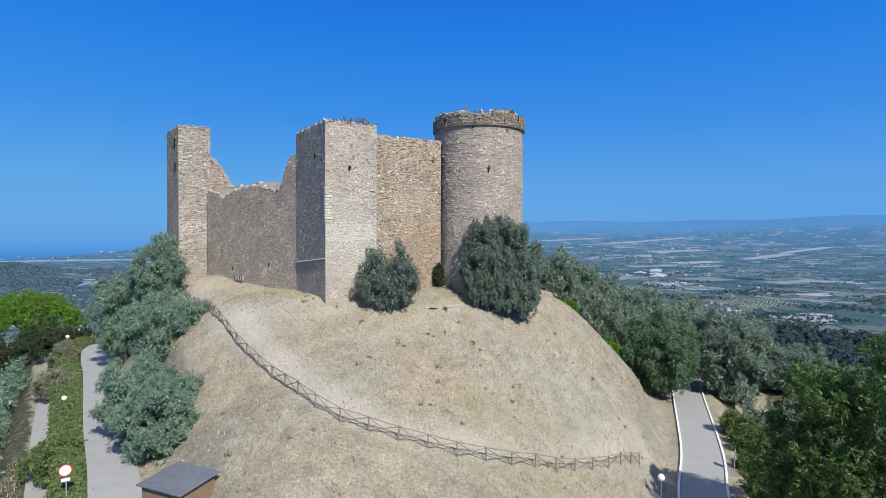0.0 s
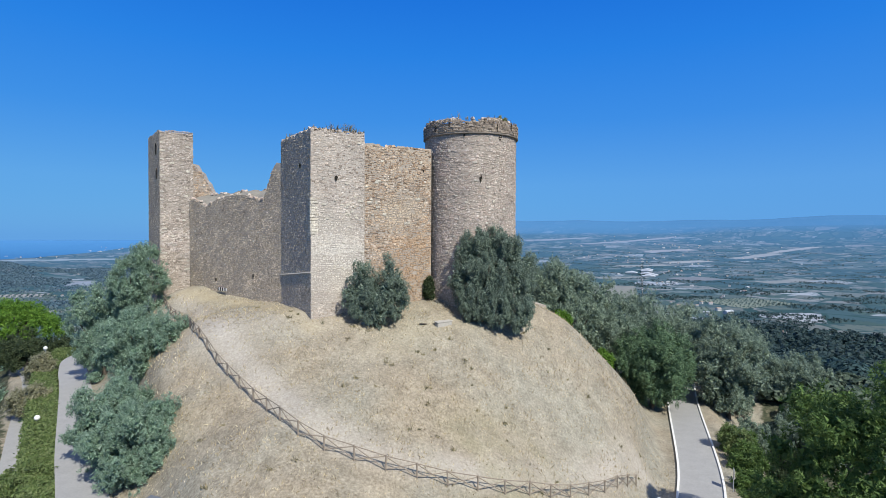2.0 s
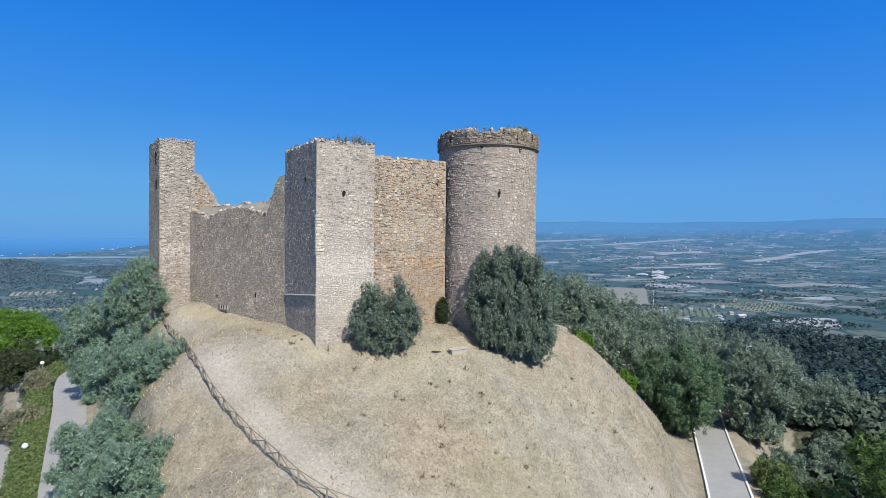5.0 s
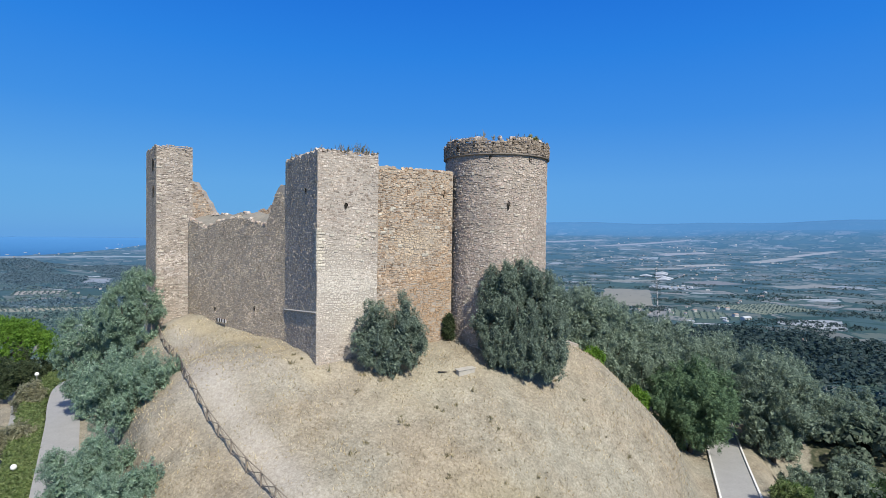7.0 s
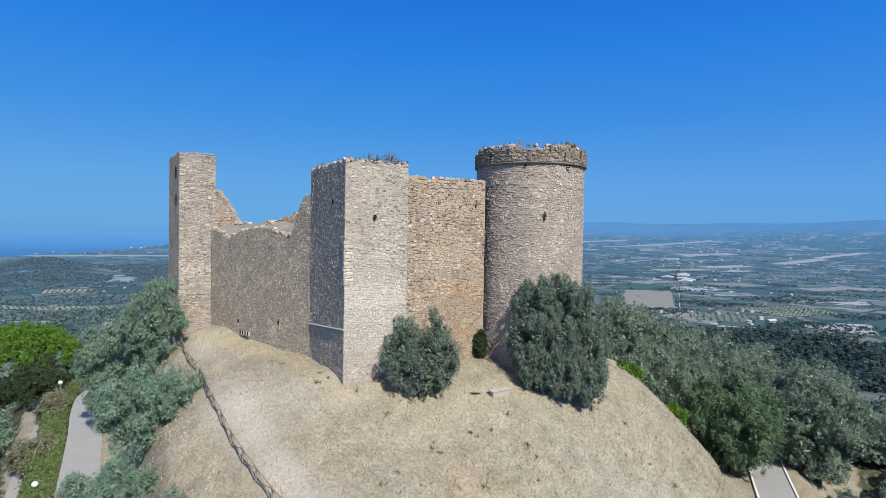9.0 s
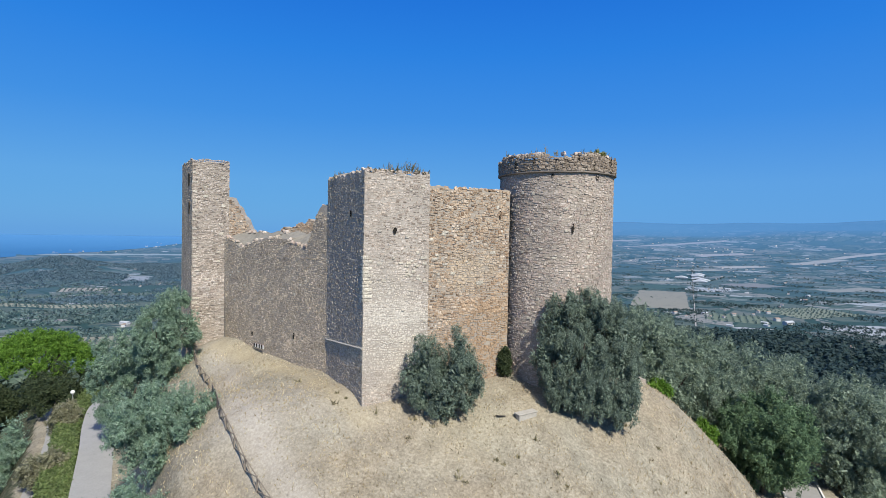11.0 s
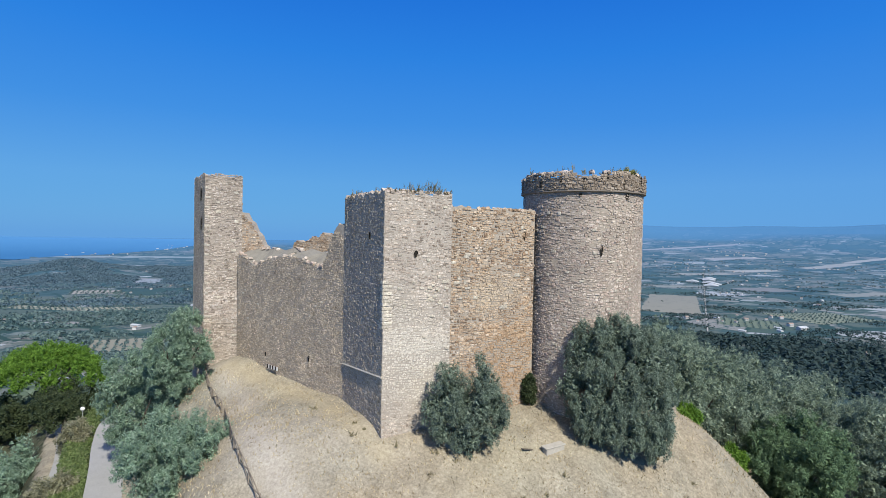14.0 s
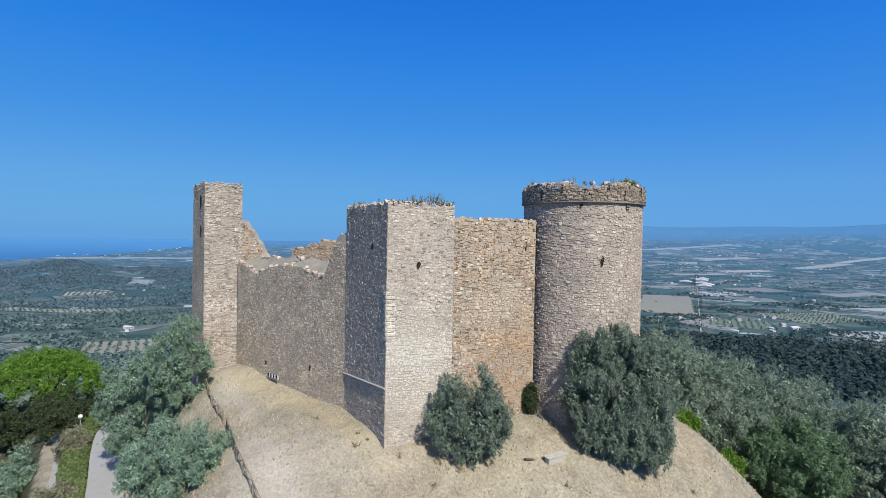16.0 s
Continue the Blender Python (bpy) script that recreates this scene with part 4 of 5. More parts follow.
tree("olive_tree", 3.8, 56.0, b, 9.3 - b, 8.4, "large drooping olive tree before the round tower", "olive tree", mat_olive_dark, 22, 100000, 0.19, 0.1, 0.6, 20,
     plumes=[(-2.0, 0, 6.2, 1.3, 1.5, 2.4), (0.3, 0.2, 6.8, 1.5, 1.6, 2.4), (2.3, 0.3, 6.0, 1.3, 1.5, 2.5), (3.6, 0.4, 5.2, 1.0, 1.2, 1.9), (-3.1, -0.5, 4.0, 1.0, 1.1, 2.0),
             (-1.4, -1.4, 4.3, 1.1, 1.0, 2.3), (0.6, -1.6, 3.8, 1.3, 1.0, 2.4), (2.6, -1.3, 3.6, 1.2, 1.0, 2.1), (3.7, -0.5, 3.0, 0.9, 1.0, 1.8), (-2.1, -1.5, 2.2, 1.0, 0.9, 1.5),
             (1.2, -2.1, 1.9, 1.1, 0.9, 1.4), (2.9, -1.6, 1.5, 1.1, 0.9, 1.4), (-0.4, -2.0, 1.9, 1.0, 0.9, 1.4), (2.9, -1.7, 0.2, 1.1, 0.9, 1.1), (1.3, -2.1, 0.6, 1.1, 0.9, 1.1), (-0.5, -2.0, 0.9, 1.0, 0.9, 1.0), (-2.1, -1.4, 1.2, 0.9, 0.9, 1.0), (3.6, -0.6, 1.2, 0.8, 0.8, 1.2), (0, 0, 4.0, 2.2, 1.8, 2.6), (-1.0, 1.5, 5.0, 1.5, 1.1, 2.4), (2.0, 1.6, 4.6, 1.5, 1.1, 2.4), (1.4, -0.8, 7.7, 0.8, 0.8, 1.2), (-1.1, -0.5, 7.9, 0.7, 0.7, 1.1)])
for x, y, top, width, seed, mat, label in ((27.3, 76.2, -3.9, 10.2, 31, mat_oleander, "dense green bush beside the paved path"),
                                           (39.7, 80.4, -4.0, 10.2, 32, mat_flank, "tall grey-green olive tree behind the paved path")):
    b = ground_at(x, y)
    tree("bush" if mat is mat_oleander else "olive_tree", x, y, b, top - b, width, label, "bush" if mat is mat_oleander else "olive tree", mat, seed, 60000, 0.3, 0.0, 0.2, 16,
         plumes=ball_lobes(width, 0.2, top - b, 40, np.random.default_rng(seed)))
b = ground_at(26.6, 37.8)
tree("oak_tree", 26.6, 37.8, b, 0.7 - b, 10.6, "broad dark-green oak tree below the path", "oak tree", mat_oak, 33, 60000, 0.3, 0.5, 0.1, 22,
     plumes=ball_lobes(10.6, 0.4, 0.7 - b, 46, np.random.default_rng(233)))
for x, y, width, top in ((17.5, 79, 8.5, 3.2), (12.5, 72, 7.5, 5.0), (22, 86, 9, 2.4), (28.5, 88, 10, 0.0), (36, 91, 10, -2.0), (21, 96, 9, 3.4), (31, 99, 10, 0.0),
                         (44, 90, 9.5, -4.6), (14, 86, 9, 4.6), (41, 100, 9, -4.0), (50, 97, 9, -7.0), (23.5, 81, 8, -0.8), (33.5, 84.5, 8, -3.4), (50, 84, 7, -11.0), (55.5, 88, 7, -12.5)):
    b = ground_at(x, y)
    tall = max(top - b, 6.0)
    tree("olive_tree", x, y, b, tall, width, "grey-green olive tree on the wooded flank", "olive tree", mat_flank, int(x * 7 + y), 20000, 0.28, 0.1, 0.3, 12, group="olive trees on the flank",
         plumes=ball_lobes(width, max(0.0, tall - 1.5 * width), tall, 24, np.random.default_rng(int(x * 3 + y))))
# umbrella pine
b = ground_at(-74, 91)
pine = thing("umbrella_pine", "umbrella pine with a bright green flat crown", "pine tree", (-74, 91, b))
bm = bmesh.new()
top = -2.6 - b
bar(bm, (0, 0, -0.5), (0.3, 0.2, top * 0.45), 0.4, 9, 0.3)
for i in range(9):
    a = i * 0.7
    bar(bm, (0.3, 0.2, top * 0.38), (math.cos(a) * (3 + i % 3 * 1.5), math.sin(a) * (3 + i % 3 * 1.5), top * 0.8), 0.17, 6, 0.07)
part("trunk", bm, mat_bark, pine)
lob = []
for i in range(64):
    f = math.sqrt((i + 0.3) / 64)
    lob.append((math.cos(i * 2.4) * 7.4 * f, math.sin(i * 2.4) * 7.4 * f, top - 1.4 - 4.2 * f ** 2.4, 1.35, 1.35, 1.5))
part("crown", leaf_mesh("crown", lob, 52000, 0.28, mat_pine, 51, -0.6, 0.7), mat_pine, pine)

# ---- fence ----


def build_fence():
    line = smooth([(x, y, 0) for x, y in FENCE], 0.1)[:, :2]
    run = np.r_[0, np.cumsum(np.linalg.norm(np.diff(line, axis=0), axis=1))]
    fence = thing("fence", "weathered rustic wooden fence with crossed rails", "fence")
    g = np.random.default_rng(3)
    spots = [(float(np.interp(s, run, line[:, 0])), float(np.interp(s, run, line[:, 1]))) for s in np.arange(3.2, run[-1], 2.05)]
    feet = [Vector((x, y, ground_at(x, y))) for x, y in spots]
    for p in feet:
        bm = bmesh.new()
        bar(bm, p + Vector((0, 0, -0.3)), p + Vector((g.uniform(-.04, .04), g.uniform(-.04, .04), 1.05)), 0.06, 7, 0.055)
        part("post", bm, mat_wood, fence)
    for p, q in zip(feet, feet[1:]):
        if abs(p.y - 57.4) < 1.0:
            continue
        for (a, ha), (b, hb), name in (((p, 1.0), (q, 0.98), "rail"), ((p, 0.12), (q, 0.95), "brace"), ((p, 0.95), (q, 0.12), "brace")):
            bm = bmesh.new()
            bar(bm, a + Vector((0, 0, ha)), b + Vector((0, 0, hb)), 0.036, 6)
            part(name, bm, mat_wood, fence)


build_fence()


def loose_rails(x, y):
    """Broken rails leaning beside the gap in the fence."""
    ob = thing("broken_rail", "broken pale wooden rails leaning beside the fence gap", "wood", (x, y, ground_at(x, y)))
    for a, b in (((0, 0, 0.0), (0.9, -2.3, 0.1)), ((0.9, -2.3, 0.06), (2.0, -1.5, 0.12)), ((0, 0, 0.04), (0.5, -0.3, 0.95))):
        bm = bmesh.new()
        bar(bm, a, b, 0.045, 6)
        part("rail", bm, mat_wood, ob)


loose_rails(-28.6, 57.2)

# ---- castle details: openings, pale stones, quoins, weeds ----
def on_wall(where, u, v, d=0.0):
    """Place and turn of a thing on a wall face."""
    c = Vector(where(u, v, d))
    x, y = (Vector(where(u + 0.05, v, d)) - c).normalized(), Vector((0, 0, 1))
    z = x.cross(y).normalized()
    if z.dot(Vector(where(u, v, d + 0.05)) - c) < 0:
        x, z = -x, -z
    return Matrix.Translation(c) @ Matrix((x, z.cross(x).normalized(), z)).transposed().to_4x4()


def opening(parent, where, u, v, wide, tall, name="loophole"):
    """A small opening: a shallow dish on the wall, coloured near-black for the shade inside."""
    bm = bmesh.new()
    m = on_wall(where, u, v, 0.045)
    outline = [(-0.16, -0.5), (0.14, -0.48), (0.2, -0.12), (0.42, 0.02), (0.36, 0.3), (0.12, 0.5), (-0.2, 0.4), (-0.4, 0.08)]
    front = [bm.verts.new(m @ Vector((x * wide, y * tall, 0.045))) for x, y in outline]
    deep = [bm.verts.new(m @ Vector((x * wide * 0.8, y * tall * 0.8, -0.02))) for x, y in outline]
    for k in range(8):
        bm.faces.new((front[k], front[(k + 1) % 8], deep[(k + 1) % 8], deep[k]))
    bm.faces.new(deep)
    part(name, bm, mat_hole, parent, "small dark loophole")


def pale_stone(parent, where, u, v, wide, tall, kind, material):
    ob = new("stone", piece_mesh(kind, material))
    ob.parent = parent
    ob.matrix_basis = on_wall(where, u, v) @ Matrix.Diagonal((wide, tall, 0.065, 1))


def weeds(parent, spots, seed, tall=0.9):
    """Thin dry stalks standing on a wall's top."""
    g = np.random.default_rng(seed)
    verts = []
    for x, y, z, size in spots:
        k = int(3 + 9 * size)
        root = np.array([x, y, z]) + g.normal(size=(k, 3)) * (0.22 * size, 0.22 * size, 0.02)
        lean = g.normal(size=(k, 3)) * 0.28 + (0, 0, 1)
        ln = (tall * size * g.uniform(0.35, 1.0, k))[:, None]
        side = np.cross(lean, g.normal(size=(k, 3)))
        side /= np.linalg.norm(side, axis=1)[:, None]
        tip, mid = root + lean * ln, root + lean * ln * 0.7
        verts.append(np.stack([root - side * 0.012, root + side * 0.012, mid + side * 0.03, tip, mid - side * 0.03], 1).reshape(-1, 3))
        # small leaves up each stalk
        for f in (0.35, 0.5, 0.65, 0.8, 0.95):
            c, out = root + lean * ln * f, g.normal(size=(k, 3)) * 0.09 + (0, 0, 0.05)
            verts.append(np.stack([c, c + out * 0.5 + side * 0.03, c + out, c + out * 0.6 - side * 0.03, c - side * 0.01], 1).reshape(-1, 3))
    verts = np.vstack(verts)
    tagged(part("weed_growth", mesh_of("weed_growth", verts, np.arange(len(verts)).reshape(-1, 5), mat_dryleaf), None, parent, "dry weeds on the wall top"), kind="stuff")


front_face, _ = flat(N0, CR)
side_face, side_width = flat(NL, N0)
left_face, left_width = flat(LW, NL)
far_side, far_width = flat(LL, LF, 0.1, 20.7)
far_front, _ = flat(LF, LT, 0.1, 20.7)
opening(square_tower, front_face, 2.38, 13.55, 0.42, 0.5)
opening(square_tower, side_face, 5.6, 14.8, 0.3, 0.55)
opening(front_curtain, front_face, 11.6, 15.0, 0.25, 0.75)
opening(left_curtain, left_face, 13.1, 3.74, 0.26, 0.6)
opening(left_curtain, left_face, 5.8, 3.0, 0.24, 0.5)
opening(far_tower, far_side, 5.6, 18.9, 1.0, 1.5, "window_opening")
opening(far_tower, far_side, 5.9, 15.8, 0.8, 1.5, "window_opening")


def round_u(angle):
    return (math.pi * 1.72 - angle) * RADIUS


opening(round_tower, on_round, round_u(2.961), 13.95, 0.32, 0.85)
opening(round_tower, on_round, round_u(2.52), 18.15, 0.45, 0.5)
opening(round_tower, on_round, round_u(3.3), 18.2, 0.3, 0.3)
for ang in (2.2, 2.62, 2.9, 3.25, 3.6, 3.95):
    opening(round_tower, on_round, round_u(ang), 19.25 + 0.2 * math.sin(ang * 9), 0.2, 0.8)

g = np.random.default_rng(61)
for k in range(13):
    pale_stone(square_tower, front_face, 0.2 + 0.12 * (k % 2), 8.4 + 0.26 * k, 0.36 + 0.26 * (k % 2), 0.22, k % 5, mat_quoin)
    pale_stone(square_tower, side_face, side_width - 0.14 - 0.08 * ((k + 1) % 2), 8.4 + 0.26 * k, 0.26 + 0.2 * ((k + 1) % 2), 0.22, k % 5, mat_quoin)
for k in range(36):
    u, v = g.normal(3.9, 0.9) if k < 24 else g.uniform(0.9, 5.1), g.normal(11.0, 0.75) if k < 24 else g.uniform(3, 17)
    pale_stone(square_tower, front_face, min(max(u, 0.8), 5.1), v, g.uniform(0.18, 0.38), g.uniform(0.12, 0.22), k % 5, mat_quoin)
for k in range(16):
    pale_stone(front_curtain, front_face, g.uniform(5.4, 12.3), g.uniform(9, 16.2), g.uniform(0.22, 0.55), g.uniform(0.15, 0.3), k % 5, mat_quoin)
for k in range(26):
    pale_stone(round_tower, on_round, round_u(g.uniform(2.1, 4.2)), g.uniform(5, 17.8), g.uniform(0.22, 0.42), g.uniform(0.15, 0.26), k % 5, mat_quoin)
for k in range(16):
    pale_stone(left_curtain, left_face, g.uniform(1, left_width - 1), g.uniform(3, 11), g.uniform(0.2, 0.35), g.uniform(0.12, 0.2), k % 5, mat_quoin)
for k in range(34):
    pale_stone(far_tower, far_front, (0.25 if k % 2 else g.uniform(0.4, 3.2)), 3 + 0.5 * k, g.uniform(0.3, 0.6), g.uniform(0.18, 0.3), k % 5, mat_quoin)
# sloping ledge low on the square tower's side, pale for the sun caught on top
for k in range(14):
    bm = bmesh.new()
    u0, u1 = side_width * k / 14, side_width * (k + 1) / 14
    m = on_wall(side_face, (u0 + u1) / 2, 4.15 + 0.05 * k, 0.02) @ Matrix.Rotation(radians(-50), 4, "X")
    box(bm, (u1 - u0 - 0.02, 0.14, 0.12), m, 0.02)
    part("ledge_stone", bm, mat_slab, square_tower, "worn ledge stone")

tuft = []
for k in range(15):
    t = (k + g.random()) / 15
    tuft.append((N0[0] + (NR[0] - N0[0]) * t - 0.15, N0[1] + (NR[1] - N0[1]) * t + 0.15 + 0.5 * g.random(), 17.9, g.choice([0.25, 0.4, 0.6, 0.8]) + (0.35 if 0.45 < t < 0.85 else 0.0)))
for k in range(9):
    t = g.random()
    tuft.append((N0[0] + (NL[0] - N0[0]) * t + 0.2, N0[1] + (NL[1] - N0[1]) * t + 0.2, 17.8, g.uniform(0.2, 0.7)))
weeds(square_tower, tuft, 71)
weeds(round_tower, [(ROUND[0] + 4.5 * math.sin(a), ROUND[1] + 4.5 * math.cos(a), 19.75, g.choice([0.25, 0.4, 0.6, 0.8])) for a in np.linspace(1.7, 4.6, 20) + g.normal(size=20) * 0.08], 72)
bm = leaf_mesh("wall_bush", [(0, 0, 0.25, 0.5, 0.4, 0.35), (0.5, 0.2, 0.2, 0.4, 0.4, 0.3), (-0.4, -0.1, 0.15, 0.35, 0.3, 0.25)], 1600, 0.12, mat_wallbush, 74, -0.5)
bush = part("wall_bush", bm, None, round_tower, "small yellow-green bush on the wall top")
bush.location = (ROUND[0] + 4.4 * math.sin(2.45), ROUND[1] + 4.4 * math.cos(2.45), 19.85)
weeds(left_curtain, [(LW[0] + 0.8 * u + 0.5, LW[1] - 0.6 * u + 0.8, left_top(u), 0.3) for u in (8.5, 9.6)], 73)
def rubble_top(parent, spots, material, seed):
    """Loose stones lying along a broken wall top."""
    g = np.random.default_rng(seed)
    for x, y, z in spots:
        ob = new("stone", piece_mesh(int(g.integers(5)), material))
        ob.parent = parent
        ob.matrix_basis = pose(x, y, z, g.uniform(-25, 25), g.uniform(-25, 25), g.uniform(0, 360)) @ Matrix.Diagonal((g.uniform(0.2, 0.5), g.uniform(0.18, 0.36), g.uniform(0.07, 0.16), 1))


g = np.random.default_rng(77)
spots = []
for _ in range(46):
    uu, dd = g.uniform(0.3, left_width - 0.3), g.uniform(0.05, 0.4) if _ % 3 else g.uniform(1.9, 2.2)
    q = np.array(LW) + way * uu + deep * dd
    spots.append((q[0], q[1], (left_top(uu) + 0.1) + (13.3 - left_top(uu)) * max(0.0, dd - 0.5) / 1.7))
rubble_top(left_curtain, spots, mat_piece_grey, 78)
rubble_top(square_tower, [(N0[0] + (NR[0] - N0[0]) * t - 0.35, N0[1] + (NR[1] - N0[1]) * t + 0.4, 18.0) for t in g.random(26)] +
           [(N0[0] + (NL[0] - N0[0]) * t + 0.25, N0[1] + (NL[1] - N0[1]) * t + 0.15, 17.95) for t in g.random(26)], mat_piece_grey, 79)
rubble_top(front_curtain, [(NR[0] + (CR[0] - NR[0]) * t - 0.2, NR[1] + (CR[1] - NR[1]) * t + 0.35, CURTAIN_TOP) for t in g.random(26)], mat_piece_warm, 80)
rubble_top(round_tower, [(ROUND[0] + 4.6 * math.sin(a), ROUND[1] + 4.6 * math.cos(a), 19.95) for a in g.uniform(1.6, 4.8, 40)], mat_piece_grey, 81)
# striped barrier board at the wall's foot
board = thing("barrier_board", "small black and white striped board at the wall's foot", "barrier")
m0 = on_wall(left_face, 7.4, 2.0, 0.25)
for k in range(8):
    bm = bmesh.new()
    box(bm, (0.23, 0.36, 0.04), m0 @ Matrix.Translation(((k - 3.5) * 0.235, 0, 0)) @ Matrix.Rotation(0.0, 4, "Z"))
    part("stripe", bm, mat_kerb if k % 2 else mat_hole, board)
for x in (-0.7, 0.7):
    bm = bmesh.new()
    bar(bm, m0 @ Vector((x, -0.1, -0.03)), m0 @ Vector((x, -0.95, -0.03)), 0.03)
    part("leg", bm, mat_wood, board)
# low retaining wall beside the round tower
low_wall = thing("rubble_wall", "short low wall of pale rubble behind the olive tree", "wall")
loop = split_loop([(7.0, 61.5), (10.6, 63.0), (10.3, 63.9), (6.7, 62.4)])
core = body("wall_core", loop, -6, [1.4 - 0.3 * (x - 7.0) + 0.2 * rng.random() for x, y in loop], low_wall)
where, w = flat((7.0, 61.5), (10.6, 63.0))
lay_stones(low_wall, where, w, -6, 2.5, 19, mat_stone_pale, mat_piece_pale, lambda u, v: v > -2, roof=lambda u: 1.4 - 0.28 * u)

# ---- small things ----
slab = thing("stone_block", "low pale stone block with a tilted slab on it", "stone block")
bx, by, bz = -0.72, 53.15, 0.2
turn = Matrix.Translation((bx, by, bz)) @ Matrix.Rotation(radians(40), 4, "Z")
bm = bmesh.new()
box(bm, (1.75, 0.46, 1.3), turn @ Matrix.Translation((0.02, 0, -0.68)), 0.03)
part("base", bm, mat_slab, slab)
bm = bmesh.new()
box(bm, (1.9, 0.58, 0.09), turn @ Matrix.Translation((0, 0.0, 0.0)) @ Matrix.Rotation(radians(6), 4, "X"), 0.02)
part("slab", bm, mat_slab, slab)

plate = thing("drain_plate", "small dark metal plate lying in the dry grass", "plate", (-2.6, 52.6, ground_at(-2.6, 52.6) + 0.06))
bm = bmesh.new()
box(bm, (0.7, 0.5, 0.06), pose(0, 0, 0, -14, 6, 20), 0.015)
part("lid", bm, mat_bark, plate)

mat_roof = plain_material("grey_felt_roof", (0.1, 0.11, 0.13), (0.17, 0.18, 0.2), 4.0, 0.6)
mat_white = plain_material("white_enamel", (0.74, 0.74, 0.72), (0.84, 0.84, 0.82), 3.0, 0.35, 0.5, 0.05)
mat_red = plain_material("red_paint", (0.45, 0.03, 0.03), (0.55, 0.05, 0.04), 3.0, 0.4, 0.4, 0.05)
mat_steel = plain_material("grey_steel", (0.25, 0.26, 0.27), (0.4, 0.41, 0.42), 10.0, 0.45, 0.5, 0.1)
mat_boards = plain_material("brown_boards", (0.16, 0.11, 0.075), (0.28, 0.2, 0.14), 9.0)


def shed(x, y):
    z = min(ground_at(x, y), -10.2)
    ob = thing("shed", "small wooden shed with a grey felt roof", "shed", (x, y, z))
    ob.rotation_euler[2] = radians(-22)
    bm = bmesh.new()
    box(bm, (3.2, 2.6, 2.2), Matrix.Translation((0, 0, 1.0)), 0.03)
    part("wall", bm, mat_boards, ob)
    for k in range(14):
        bm = bmesh.new()
        box(bm, (0.2, 0.03, 2.1), Matrix.Translation((-1.5 + 0.23 * k, -1.315, 1.0)), 0.008)
        part("plank", bm, mat_boards, ob)
    bm = bmesh.new()
    box(bm, (3.7, 3.1, 0.1), Matrix.Translation((0, 0, 2.25)) @ Matrix.Rotation(radians(5), 4, "X"), 0.02)
    part("roof", bm, mat_roof, ob)


shed(-17.3, 32.9)


def globe_lamp(x, y, tall=2.6, r=0.24):
    ob = thing("street_lamp", "slim lamp post with a white globe", "street lamp", (x, y, ground_at(x, y)), "globe lamps")
    bm = bmesh.new()
    bar(bm, (0, 0, -0.2), (0, 0, tall), 0.05, 10, 0.04)
    part("pole", bm, mat_steel, ob)
    bm = bmesh.new()
    bar(bm, (0, 0, tall - 0.02), (0, 0, tall + 0.1), 0.09, 12, 0.12)
    part("collar", bm, mat_steel, ob)
    bm = bmesh.new()
    bmesh.ops.create_uvsphere(bm, u_segments=20, v_segments=12, radius=r, matrix=Matrix.Translation((0, 0, tall + r + 0.06)))
    for f in bm.faces:
        f.smooth = True
    part("globe", bm, mat_white, ob, "white glass globe")


globe_lamp(17.0, 46.2, 1.7, 0.3)
globe_lamp(-39.9, 53.6, -9.8 - ground_at(-39.9, 53.6), 0.26)
globe_lamp(-57.0, 77.4, -8.1 - ground_at(-57.0, 77.4), 0.26)


def round_sign(x, y, tall=3.0):
    ob = thing("road_sign", "round white road sign with a red rim on a post", "road sign", (x, y, ground_at(x, y)))
    face = Matrix.Translation((0, 0, tall)) @ Vector((-x, -y, 2)).to_track_quat("Z", "Y").to_matrix().to_4x4()
    bm = bmesh.new()
    bar(bm, (0, 0.06, -0.3), (0, 0.06, tall + 0.2), 0.035, 8)
    part("post", bm, mat_steel, ob)
    for name, r0, d, m in (("rim", 0.4, 0.03, mat_red), ("disc", 0.33, 0.045, mat_white)):
        bm = bmesh.new()
        bmesh.ops.create_cone(bm, cap_ends=True, segments=28, radius1=r0, radius2=r0, depth=d, matrix=face)
        part(name, bm, m, ob)
    bm = bmesh.new()
    box(bm, (0.5, 0.22, 0.03), face @ Matrix.Translation((0, -0.62, 0)), 0.01)
    part("plate", bm, mat_white, ob)


round_sign(-25.9, 34.8, 4.1)
ob = thing("small_sign", "small grey signboard on a post in the bushes", "sign", (26.2, 52.5, ground_at(26.2, 52.5)))
bm = bmesh.new()
bar(bm, (0, 0, -0.3), (0, 0, 1.5), 0.04)
part("post", bm, mat_steel, ob)
bm = bmesh.new()
box(bm, (0.7, 0.05, 0.9), Matrix.Translation((0, -0.05, 1.7)) @ Matrix.Rotation(radians(68), 4, "Z"), 0.015)
part("panel", bm, mat_steel, ob)


